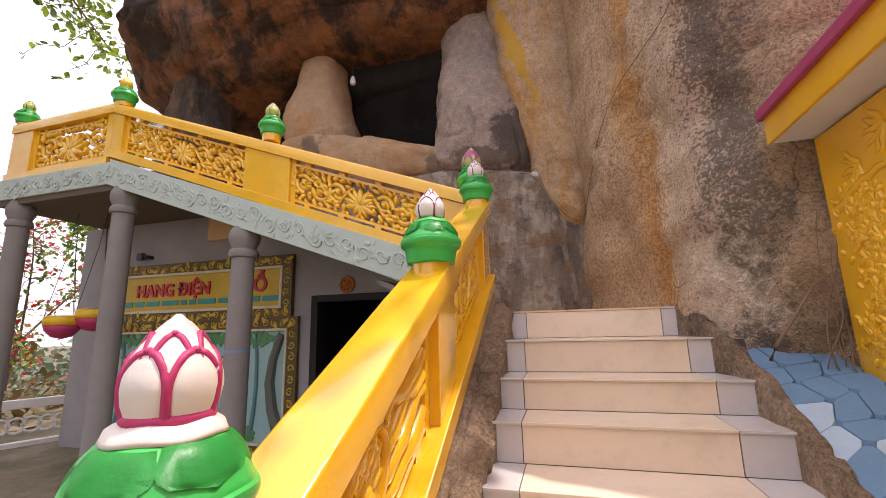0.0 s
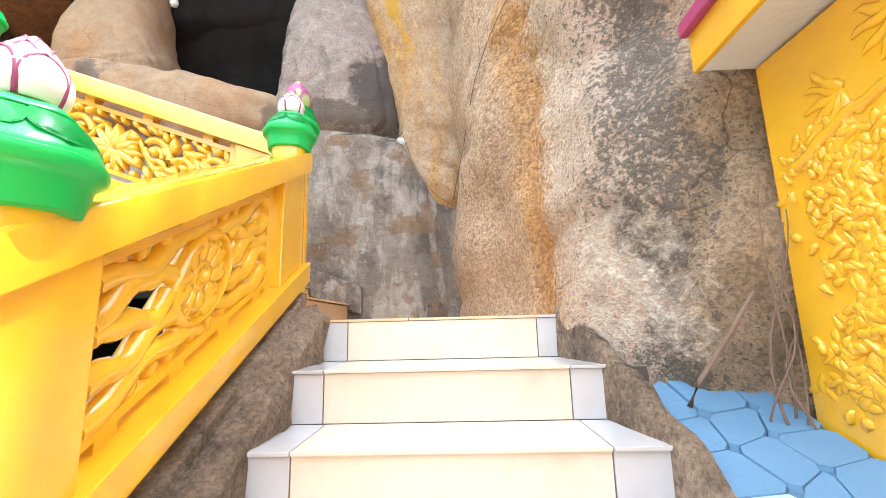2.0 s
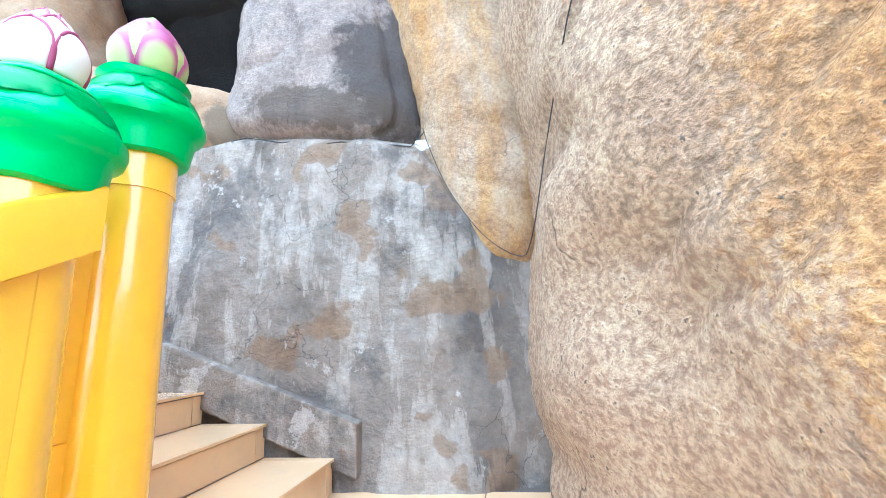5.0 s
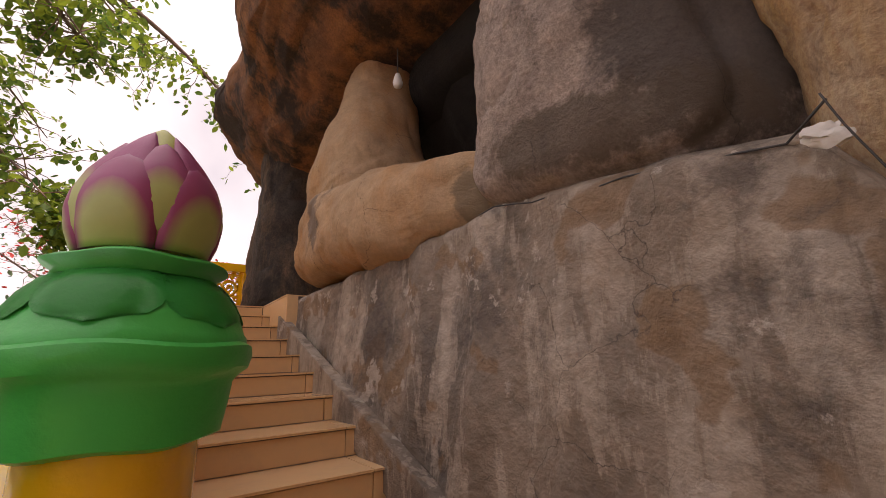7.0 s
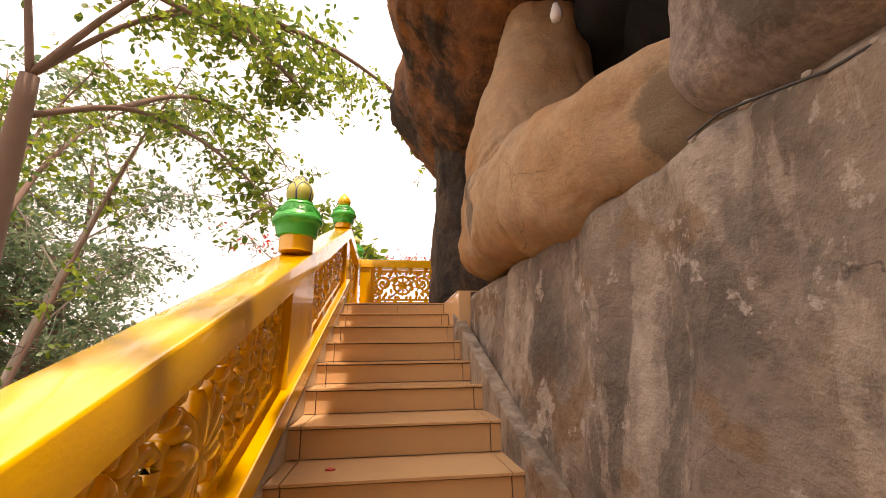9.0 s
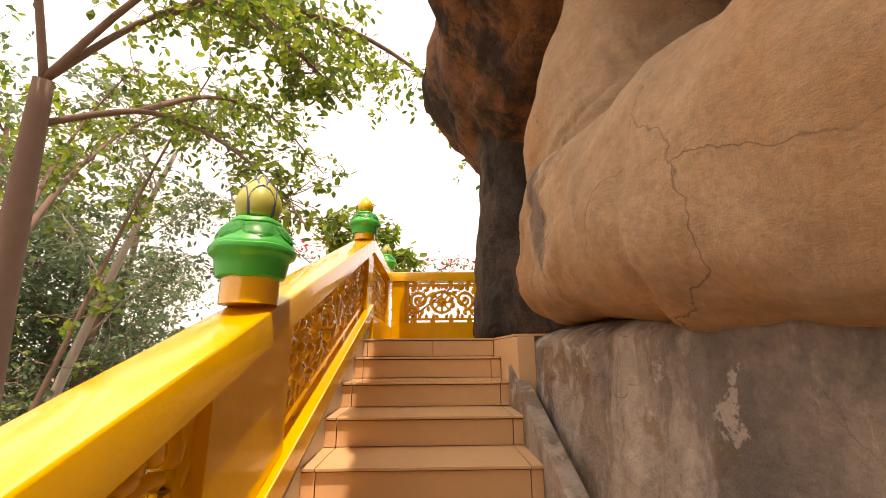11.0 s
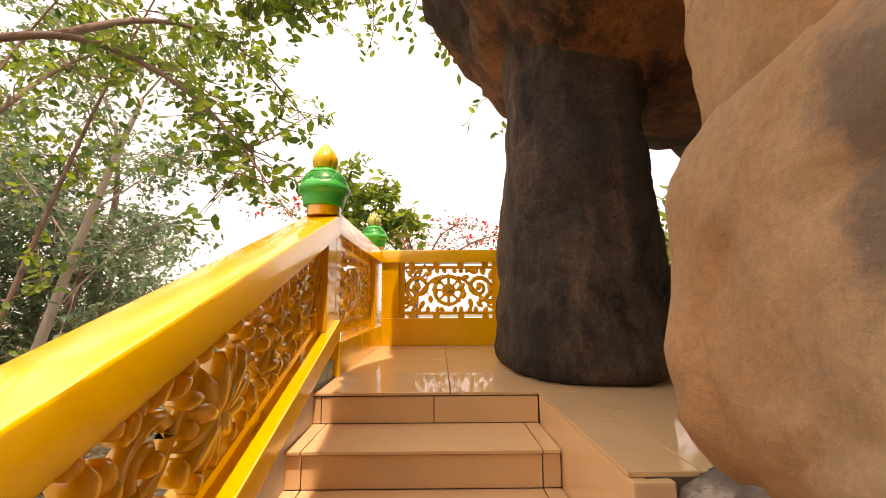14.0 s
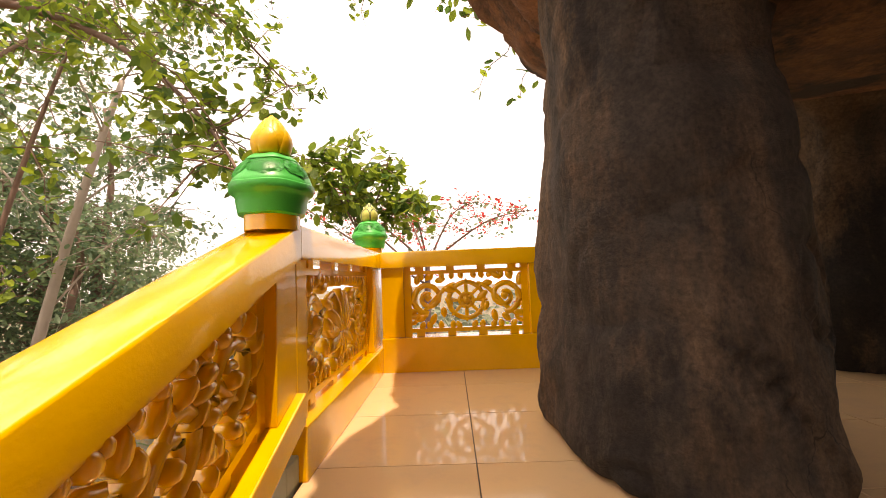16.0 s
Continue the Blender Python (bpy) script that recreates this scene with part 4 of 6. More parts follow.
        petal(b, rimb if rim and rim is not MAGENTA else None, 2 * math.pi * k / 5, z0 + 0.3 * H, z0 + H * 0.93, r_of, 0.60, 0.15, 0.0005, 0.0032)
        add("petal", b, tips, smooth=True)
    for k in range(5):
        b = bmesh.new()
        petal(b, rimb if rim else None, 2 * math.pi * (k + 0.5) / 5, z0 + 0.1 * H, z0 + H * 0.80, r_of, 0.60, 0.30, 0.0025, 0.0055 if rim is MAGENTA else 0.0036)
        add("petal", b, body if tips is not PINK else BLUSH, smooth=True)
    for k in range(5):
        b = bmesh.new()
        petal(b, rimb if rim else None, 2 * math.pi * k / 5, z0 + 0.002, z0 + H * 0.64, r_of, 0.615, 0.38, 0.005, 0.0065 if rim is MAGENTA else 0.0042)
        add("petal", b, body if tips is not PINK else BLUSH, smooth=True)
    if rim is MAGENTA:
        bb = bmesh.new()
        tube(bb, [(0.0445 * wide * math.cos(2 * math.pi * k / 30), 0.0445 * wide * math.sin(2 * math.pi * k / 30), z0 + 0.002) for k in range(30)], 0.0085, 8, closed=True)
        add("base_ring", bb, MAGENTA, "peeling magenta ring under the bud", smooth=True)
    if rim:
        add("petal_rims", rimb, rim, "painted petal outlines", smooth=True)
    else:
        rimb.free()
    return th


def cop1(y):
    return 1.76 + S1 * (y - 4.82)


def cop2(x):
    return 3.388 - S2 * (x + 2.436)


WHITE_LABEL = "green and white lotus bud finial with purple petal outlines"
finial((-0.22, 3.54, 1.158), 1.04, BUDWHITE, MAGENTA, BUDWHITE, "green and white lotus bud finial with peeling magenta outlines", -1.45, 1.1, neck=0.12, wide=1.2)
finial((-0.20, 4.82, 1.765), 1.13, BUDWHITE, PURPLE, BUDWHITE, WHITE_LABEL, 0.9)
finial((-0.222, 6.112, 2.448), 1.075, BUDWHITE, PURPLE, BUDWHITE, WHITE_LABEL, 0.2)
finial((-0.305, 6.392, 2.632), 1.085, LIME, None, PINK, "green lotus bud finial with purple-tipped petals", 0.75, 1.24, neck_r=0.084, tall=1.04, wide=1.46)
finial((-2.36, RAIL_Y, 3.45), 1.06, LIME, NAVY, LIME, "green and lime lotus bud finial with blue petal outlines", 0.55, 1.16, wide=1.22)
finial((-4.47, RAIL_Y, 4.19), 1.08, GOLD, None, GOLD, "green lotus finial with a golden bud", 0.2, neck=0.05)
finial((-6.15, RAIL_Y, 4.20), 1.06, LIME, DARKLINE, LIME, "green and lime lotus bud finial with dark outlines", 0.9, neck=0.05)
finial((-6.15, 7.74, 4.20), 1.06, GOLD, None, GOLD, "green lotus finial with a golden bud", 0.2, neck=0.05)

# round newel posts at the turn of the stairs
for (x, y, z0, z1) in ((-0.222, 6.112, 1.50, 2.41), (-0.305, 6.392, 1.45, 2.60)):
    b = bmesh.new()
    q = 0.084 if y > 6 else 0.08
    lathe(b, [(q, 0), (q, (z1 - z0) * 0.5), (q - 0.004, z1 - z0)], 40, (x, y, z0))
    tagged(part("newel_post", b, YELLOW, angle=40), "round yellow concrete newel post at the turn of the stairs", "post", "newel posts")

# ---- stringers and kerbs ----
b = bmesh.new()
gridv = {}
for i in range(241):
    y = 3.35 + (6.10 - 3.35) * i / 240
    zt = 1.60 + 0.575 * (y - 6.06)
    prof = [(-0.30, zt - 0.30), (-0.30, zt + 0.02), (-0.17, zt + 0.085), (-0.125, zt + 0.092), (-0.098, zt + 0.086), (-0.088, zt + 0.052), (-0.055, zt + 0.058), (-0.015, zt + 0.050), (0.012, zt + 0.022), (0.018, zt - 0.03), (0.012, zt - 0.14), (0.016, zt - 0.45)]
    for j, (x, z) in enumerate(prof):
        n = noise.fractal(Vector((x * 9, y * 9, z * 9)), 0.8, 2.2, 4)
        crumb = noise.noise(Vector((x * 26, y * 14, z * 26))) + 0.6 * noise.noise(Vector((x * 60, y * 40, z * 60)))
        bite = max(0.0, noise.noise(Vector((3.0, y * 5.5, 1.0))) - 0.12) * (5 < j < 9)
        gridv[i, j] = b.verts.new((x + (0.020 * n + 0.010 * crumb) * (0.25 if j in (3, 4) else j > 4) - 0.13 * bite, y, z + (0.020 * n + 0.009 * crumb) * (0.25 if j in (2, 3, 4) else 4 < j < 11) - 0.07 * bite))
for i in range(240):
    for j in range(11):
        b.faces.new((gridv[i, j], gridv[i + 1, j], gridv[i + 1, j + 1], gridv[i, j + 1]))
for i in (0, 240):
    b.faces.new([gridv[i, j] for j in range(12)])
tagged(part("stair_stringer", b, ROUGHCEM, angle=28), "rough brown cement stringer between stairs and balustrade", "stringer", kind="structure")

b = bmesh.new()
box(b, -3.45, -0.12, 7.345, 7.42, -0.10, 0.115, lambda c: Vector((c.x, c.y, c.z + 1.76 + 0.388 * (-0.18 - c.x))), 0.008)
tagged(part("kerb", b, CEMWALL), "sloping cement kerb at the foot of the wall", "kerb", kind="structure")
b = bmesh.new()
box(b, -4.13, -3.27, 7.364, 7.46, 2.70, ZP - 0.014, None, 0.006)
tagged(part("platform_edge_block", b, TILEWARM), "tan tiled block ending the platform edge", "kerb", kind="structure")
b = bmesh.new()
box(b, -4.13, -0.45, 6.355, 6.412, -0.16, 0.045, lambda c: Vector((c.x, c.y, c.z + 1.74 + 0.402 * (-0.23 - c.x))), 0.006)
tagged(part("stair_side_trim", b, WHITEPL), "white plaster strip along the stair side", "trim", kind="structure")

# ---- beam and columns under the upper stairs ----
beam = thing("stair_beam", (-2.5, 6.23, 2.3), "pale green plastered beam with raised dragon scrollwork under the stairs", "beam")
b = bmesh.new()
box(b, -4.40, -0.45, 6.215, 6.40, -0.30, 0.0, lambda c: Vector((c.x, c.y, c.z + 2.603 - 0.362 * (c.x + 2.10))), 0.006)
box(b, -6.26, -4.402, 6.215, 6.40, 3.14, 3.40, None, 0.006)
part("body", b, BEAM, beam)
b = bmesh.new()
rng = random.Random(5)


def beam_m(co):
    return Vector((co.x, 6.213 + co.y * 0.35, 2.603 - 0.362 * (co.x + 2.10) + co.z if co.x > -4.4 else 3.40 + co.z))


for k in range(34):
    u = -6.1 + 5.6 * (k + 0.5) / 34
    spiral(b, u, -0.15 + 0.03 * math.sin(k * 2.1), 0.062 + 0.02 * rng.random(), rng.uniform(0, 6.28), 1.4, 1 if k % 2 else -1, beam_m, 0.008)
    for q in range(5):
        teardrop(b, u + rng.uniform(-0.1, 0.1), -0.15 + rng.uniform(-0.08, 0.08), rng.uniform(0, 6.28), 0.07, 0.035, 0.010, beam_m)
part("relief", b, BEAM, beam, "raised scroll relief", angle=75)


def column(x, y, z0, z1):
    th = thing("column", (x, y, z0), "grey plastered round column with a swollen capital under the stairs", "column", "columns under the stairs")
    b = bmesh.new()
    h = z1 - z0
    lathe(b, [(0.135, 0.0), (0.135, 0.06), (0.115, 0.09), (0.112, h * 0.5), (0.104, h - 0.34)], 32, (x, y, z0))
    part("shaft", b, CONCRETE, th, angle=40)
    b = bmesh.new()
    lathe(b, [(0.104, h - 0.34), (0.125, h - 0.33), (0.135, h - 0.30), (0.125, h - 0.265), (0.11, h - 0.25), (0.118, h - 0.22), (0.14, h - 0.17), (0.142, h - 0.11), (0.12, h - 0.05), (0.10, h)], 32, (x, y, z0), wob=lambda r, z, a: (r * (1 + 0.02 * math.cos(8 * a)), z))
    part("capital", b, CONCRETE, th, angle=40)
    return th


column(-2.60, 6.33, -0.15, 2.53)
column(-4.25, 6.33, -0.15, 3.14)
column(-5.95, 6.33, -0.15, 3.14)

# ---- tiles of stairs, landing and platform ----
STEP_R = [1.09, 1.17, 1.23, 1.24, 1.24, 1.24, 1.24, 1.24, 1.24]
G = 0.002
for k, (y, z) in enumerate(RISE1):
    zlow = RISE1[k + 1][1] if k + 1 < len(RISE1) else 0.0
    xr = STEP_R[k]
    cut = [-0.03, 0.115 + 0.01 * k, xr - 0.10 - 0.04 * min(k, 3), xr + 0.02]
    for a, (x0, x1) in enumerate(zip(cut, cut[1:])):
        mt = TILEGREY if a != 1 else TILE
        tile(stair1, x0 + G, x1 - G, y + 0.001, y + 0.012, zlow + 0.002, z - 0.014, mt)
        if k:
            y2 = RISE1[k - 1][0] + 0.001
            tile(stair1, x0 + G, x1 - G, y - 0.011, y2, z - 0.012, z, mt)
for x0, x1 in ((-0.25, 0.40), (0.40, 1.0)):
    for y0, y1 in ((6.05, 6.66), (6.66, 7.40)):
        tile(landing, x0 + G, x1 - G, y0 + G, y1 - G, ZL - 0.012, ZL, TILEWARM)
for x0, x1 in ((1.0, 1.12),):
    tile(landing, x0, x1, 6.05, 6.4, ZL - 0.012, ZL, TILEGREY)
for k, (x, z) in enumerate(NOSE2):
    zlow = NOSE2[k - 1][1] if k else ZL
    cut = [6.405, 6.468, 7.298, 7.362] if k < len(NOSE2) - 1 else [6.405, 6.445, 6.92, 7.362]
    for a, (y0, y1) in enumerate(zip(cut, cut[1:])):
        tile(stair2, x - 0.012, x - 0.001, y0 + G, y1 - G, zlow + 0.002, z - 0.018, TILEWARM)
        if k < len(NOSE2) - 1:
            x2 = NOSE2[k + 1][0]
            tile(stair2, x2 - 0.001, x + 0.014, y0 + G, y1 - G, z - 0.012, z, TILEWARM)
TW = 0.54
for i in range(4):
    x1 = -4.127 - i * TW - (0 if i == 0 else -0.06)
    x0 = -4.127 - (i + 1) * TW + 0.06
    for y0, y1 in ((6.41, 6.99), (6.99, 7.53)):
        tile(plat, max(x0, -6.08) + G, x1 - G, y0 + G, y1 - G, ZP - 0.012, ZP, TILEWARM)
for i in range(11):
    for j in range(6):
        x1 = -3.29 - i * TW if i < 6 else -3.29 + (i - 5) * TW
        y0 = 7.53 + j * TW
        if x1 - TW < -3.3 or y0 > 8.0:
            tile(plat, x1 - TW + G, x1 - G, y0 + G, y0 + TW - G, ZP - 0.012, ZP, TILEWARM)
for i in range(2):
    x1 = -3.29 - i * 0.42
    tile(plat, x1 - 0.42 + G, x1 - G, 7.362, 7.53 - G, ZP - 0.012, ZP, TILEWARM)

# sloping soffit under the upper stairs
b = bmesh.new()
box(b, -4.40, -1.20, 6.401, 7.449, -0.294, -0.258, lambda c: Vector((c.x, c.y, c.z + 2.603 - 0.362 * (c.x + 2.10))))
box(b, -1.199, -0.30, 6.401, 7.449, -0.24, -0.19, lambda c: Vector((c.x, c.y, c.z + 1.72 + 0.402 * (-0.23 - c.x))))
tagged(part("ceiling", b, CAVEWALL), "grey plastered soffit under the upper stairs", "ceiling", kind="structure")

# ---- wall of the shrine under the stairs, with its door ----
b = bmesh.new()
box(b, -6.5, -3.42, 7.451, 7.62, -0.2, 3.06)
box(b, -3.42, -2.55, 7.451, 7.62, -0.2, 2.40)
box(b, -2.55, -1.45, 7.451, 7.62, 1.90, 2.12)
box(b, -1.45, 0.2, 7.451, 7.62, -0.2, 1.56)
for xa, xb, zb in ((-3.42, -2.55, 2.40), (-2.55, -1.45, 2.12), (-1.45, -0.35, 1.56)):   # up to the sloping soffit
    box(b, xa, xb, 7.451, 7.62, 0, 1, lambda c, zb=zb: Vector((c.x, c.y, zb + 0.001 if c.z < 0.5 else max(zb + 0.004, 2.306 - 0.362 * (c.x + 2.10)))))
tagged(part("wall_shrine", b, CAVEWALL), "grey-violet plastered shrine wall under the stairs", "wall", kind="structure")
# passage walls carry the darkness of the unlit inside in their colour
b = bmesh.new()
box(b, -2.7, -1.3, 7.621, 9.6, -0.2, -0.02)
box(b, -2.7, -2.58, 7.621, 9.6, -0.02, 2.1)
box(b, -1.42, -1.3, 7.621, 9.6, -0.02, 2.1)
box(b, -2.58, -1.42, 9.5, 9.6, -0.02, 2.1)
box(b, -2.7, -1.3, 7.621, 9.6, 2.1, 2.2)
tagged(part("wall_passage", b, DOORPASSAGE), "passage behind the shrine door, near-black for its unlit inside", "wall", kind="structure")
door = thing("door_frame", (-2.0, 7.45, 0), "dark painted door frame of the shrine", "door", kind="structure")
b = bmesh.new()
box(b, -2.55, -2.46, 7.43, 7.60, -0.02, 1.90, None, 0.005)
part("jamb", b, DOORPASSAGE, door)
b = bmesh.new()
box(b, -1.54, -1.45, 7.43, 7.60, -0.02, 1.90, None, 0.005)
part("jamb", b, DOORPASSAGE, door)
b = bmesh.new()
box(b, -2.46, -1.54, 7.43, 7.60, 1.82, 1.90, None, 0.005)
part("lintel", b, DOORPASSAGE, door)
b = bmesh.new()
wheel(b, -2.07, 2.01, 0.085, lambda c: Vector((c.x, 7.435 + c.y * 0.6, c.z)))
tagged(part("wheel_emblem", b, paint("orange_emblem", (0.45, 0.14, 0.02), (0.2, 0.06, 0.01), 0.5), angle=50), "orange carved wheel emblem on the shrine wall above the door", "emblem")

# inscription board
board = thing("name_board", (-4.3, 7.42, 1.66), "gilded name board with red raised lettering above the mural", "sign")
b = bmesh.new()
box(b, -5.58, -2.98, 7.405, 7.45, 1.72, 2.31)
part("panel", b, SIGNGOLD, board)


def frame_bars(b, x0, x1, z0, z1, w, ya, yb, bev=0.006):
    for q in ((x0, x1, z1 - w, z1), (x0, x1, z0, z0 + w), (x0, x0 + w, z0 + w, z1 - w), (x1 - w, x1, z0 + w, z1 - w)):
        box(b, q[0], q[1], ya, yb, q[2], q[3], None, bev)


def frame_ornament(b, x0, x1, z0, z1, w, y, rng):
    n = int((x1 - x0) / 0.13)
    for k in range(n):
        x = x0 + (x1 - x0) * (k + 0.5) / n
        for z in (z0 + w / 2, z1 - w / 2):
            spiral(b, x, z, w * 0.32, rng.uniform(0, 6), 1.2, 1 if k % 2 else -1, lambda c: Vector((c.x, y + c.y, c.z)), 0.008)
            teardrop(b, x, z, rng.uniform(0, 6), w * 0.6, w * 0.3, 0.008, lambda c: Vector((c.x, y + c.y, c.z)))
    n = int((z1 - z0) / 0.13)
    for k in range(n):
        z = z0 + (z1 - z0) * (k + 0.5) / n
        for x in (x0 + w / 2, x1 - w / 2):
            spiral(b, x, z, w * 0.32, rng.uniform(0, 6), 1.2, 1 if k % 2 else -1, lambda c: Vector((c.x, y + c.y, c.z)), 0.008)


rng = random.Random(8)
b = bmesh.new()
frame_bars(b, -5.80, -2.80, 1.63, 2.43, 0.15, 7.385, 7.45)
part("frame", b, DARKFRAME, board, "dark frame")
b = bmesh.new()
frame_ornament(b, -5.80, -2.80, 1.63, 2.43, 0.15, 7.382, rng)
part("frame_ornament", b, SIGNGOLD, board, "gilded scrolls", angle=50, kind="stuff")
b = bmesh.new()
frame_bars(b, -5.66, -2.94, 1.765, 2.295, 0.035, 7.375, 7.40)
part("inner_trim", b, CREAM, board, "cream inner trim")


def lettering(text, x, y, z, size, width, mat_, parent, name="lettering"):
    cu = bpy.data.curves.new(name, 'FONT')
    cu.body = text
    cu.size = size
    cu.extrude = 0.012
    cu.offset = 0.006
    ob = bpy.data.objects.new(name + "_curve", cu)
    dg = bpy.context.evaluated_depsgraph_get()
    scene.collection.objects.link(ob)
    dg.update()
    me = bpy.data.meshes.new_from_object(ob.evaluated_get(dg))
    bpy.data.objects.remove(ob)
    xs = [v.co.x for v in me.vertices]
    sx = width / (max(xs) - min(xs))
    for v in me.vertices:
        c = v.co.copy()
        v.co = (x + (c.x - min(xs)) * sx, y - c.z, z + c.y)
    me.materials.clear()
    me.materials.append(mat_)
    o = new(name, me)
    o.parent = parent
    o.matrix_parent_inverse = parent.matrix_basis.inverted()
    return o


tagged(lettering("HANG \u0110I\u1ec6N", -5.29, 7.395, 1.99, 0.235, 1.24, SIGNRED, board), "raised red letters")
tagged(lettering("T\u1ed4", -3.55, 7.395, 1.99, 0.235, 0.38, SIGNRED, board), "raised red letters")
x = -5.52
rng = random.Random(3)
b = bmesh.new()
while x < -3.1:
    w = rng.choice((0.10, 0.16, 0.22, 0.28))
    box(b, x, x + w, 7.395, 7.405, 1.86, 1.925)
    x += w + 0.045
part("small_lettering", b, TEAL, board, "row of small teal letters")

# mural of a reclining statue under trees
mural = thing("relief_mural", (-4.26, 7.42, 0.05), "painted relief mural of a reclining statue under trees", "mural")
b = bmesh.new()
box(b, -5.68, -2.86, 7.42, 7.45, 0.16, 1.55)
part("panel", b, GREENBLUE, mural)
b = bmesh.new()
frame_bars(b, -5.84, -2.70, 0.03, 1.66, 0.15, 7.395, 7.45)
part("frame", b, DARKFRAME, mural, "dark frame")
b = bmesh.new()
frame_ornament(b, -5.84, -2.70, 0.03, 1.66, 0.15, 7.390, rng)
part("frame_ornament", b, SIGNGOLD, mural, "gilded scrolls", angle=50, kind="stuff")
b = bmesh.new()
frame_bars(b, -5.70, -2.84, 0.17, 1.52, 0.03, 7.38, 7.41)
part("inner_trim", b, CREAM, mural, "cream inner trim")
flat = lambda c: Vector((c.x, 7.412 + c.y * 0.5, c.z))
for k in range(8):
    x = -5.45 + 0.36 * k + rng.uniform(-0.04, 0.04)
    b = bmesh.new()
    bend = 0.05 if k < 7 else -0.16
    tube(b, [(x + bend * math.sin(f * 3), 7.414, 0.30 + 1.15 * f) for f in (0, 0.25, 0.5, 0.75, 1)], 0.028 if k < 7 else 0.075, 8, 0.02 if k < 7 else 0.05)
    part("tree_trunk", b, PICBROWN if k > 6 else paint("picture_teal_trunk", (0.10, 0.24, 0.24), (0.2, 0.35, 0.35), 0.5), mural)
b = bmesh.new()
for k in range(150):
    teardrop(b, rng.uniform(-5.62, -2.95), rng.uniform(1.36, 1.47), rng.uniform(0, 6.3), 0.10, 0.05, 0.012, flat)
part("foliage", b, PICGREEN, mural, "painted green foliage")
b = bmesh.new()
for k in range(60):
    teardrop(b, rng.uniform(-5.5, -3.2), 0.22 + abs(rng.gauss(0, 0.05)), rng.uniform(0, 3.14), 0.14, 0.07, 0.014, flat)
part("grass", b, PICGREEN, mural, "painted green mound")
for k in range(5):
    x = -5.46 + 0.42 * k
    for z0, z1, mt in ((1.17, 1.20, SIGNRED), (1.135, 1.17, CREAM), (1.10, 1.135, GOLD), (1.05, 1.10, SIGNGOLD)):
        b = bmesh.new()
        box(b, x, x + 0.2, 7.40, 7.418, z0, z1)
        part("flag_stripe", b, mt, mural)
b = bmesh.new()
box(b, -5.25, -3.55, 7.395, 7.419, 0.27, 0.33, None, 0.01)
part("couch", b, BLUEPIC, mural, "blue couch")
b = bmesh.new()
tube(b, [(-5.14, 7.42, 0.50), (-4.95, 7.415, 0.54), (-4.6, 7.415, 0.50), (-4.2, 7.418, 0.44), (-3.85, 7.42, 0.40), (-3.6, 7.42, 0.36)], 0.15, 14, 0.06)
for v in b.verts:
    v.co.y = 7.425 + (v.co.y - 7.418) * 0.35
part("reclining_statue", b, GOLD, mural, "plain ochre reclining statue shape", smooth=True)
b = bmesh.new()
lathe(b, [(0.01, -0.1), (0.07, -0.06), (0.085, 0.0), (0.07, 0.07), (0.02, 0.11)], 18, (-5.27, 7.425, 0.50))
for v in b.verts:
    v.co.y = 7.425 + (v.co.y - 7.425) * 0.35
part("statue_head", b, SKIN, mural, smooth=True)
b = bmesh.new()
box(b, -5.32, -5.12, 7.33, 7.45, 2.53, 2.57, None, 0.01)
box(b, -5.27, -5.17, 7.30, 7.36, 2.50, 2.60, None, 0.012)
tagged(part("wall_lamp", b, WIREM), "small dark floodlight fixed to the shrine wall", "lamp")

# blue tape on the middle column
b = bmesh.new()
lathe(b, [(0.1125, 0.0), (0.1125, 0.02)], 32, (-2.60, 6.33, 1.30))
tagged(part("tape_band", b, BLUEST), "thin blue tape band round the column", "tape")

# ---- yellow building beside the boulder ----
bld = thing("yellow_building", (2.6, 3.6, 0), "yellow painted building with a wall relief and overhanging eave", "building")
b = bmesh.new()
box(b, 1.645, 4.6, 0.4, 5.395, -0.15, 2.36)
part("wall", b, YELLOW, bld)
eave_m = lambda c: Vector((c.x, c.y, c.z + 0.02 * (5.4 - c.y)))
b = bmesh.new()
box(b, 1.475, 4.7, 0.3, 5.41, 2.372, 2.39, eave_m)
part("soffit", b, WHITEPL, bld, "white plastered soffit")
b = bmesh.new()
box(b, 1.455, 1.474, 0.3, 5.42, 2.37, 2.53, eave_m, 0.004)
part("fascia", b, YELLOW, bld)
b = bmesh.new()
box(b, 1.425, 1.4545, 0.28, 5.425, 2.505, 2.56, eave_m, 0.006)
part("fascia_trim", b, MAROON, bld, "magenta edge trim")
b = bmesh.new()
box(b, 1.4755, 4.8, 0.26, 5.43, 2.532, 2.58, eave_m, 0.006)
part("roof_slab", b, MAROON, bld)
on_wall = lambda c: Vector((1.647 + c.y * 0.9, c.x + 0.006 * math.sin(c.z * 90), c.z + 0.006 * math.sin(c.x * 80)))
rng = random.Random(21)
b = bmesh.new()
for k in range(760):
    f = rng.random()
    y = 5.22 - 0.10 * math.sin(f * 3.0) + rng.gauss(0, 0.07)
    z = 1.32 + 0.72 * f + rng.gauss(0, 0.03)
    teardrop(b, min(y, 5.36), z, rng.uniform(0, 6.28), 0.040, 0.024, 0.004 + 0.008 * rng.random(), on_wall)
for k in range(420):
    a = rng.uniform(0, 6.28)
    teardrop(b, 4.78 + 0.11 * math.cos(a) * rng.random() ** 0.5, 1.75 + 0.17 * math.sin(a), rng.uniform(0, 6.28), 0.036, 0.026, 0.009 + 0.009 * rng.random(), on_wall)
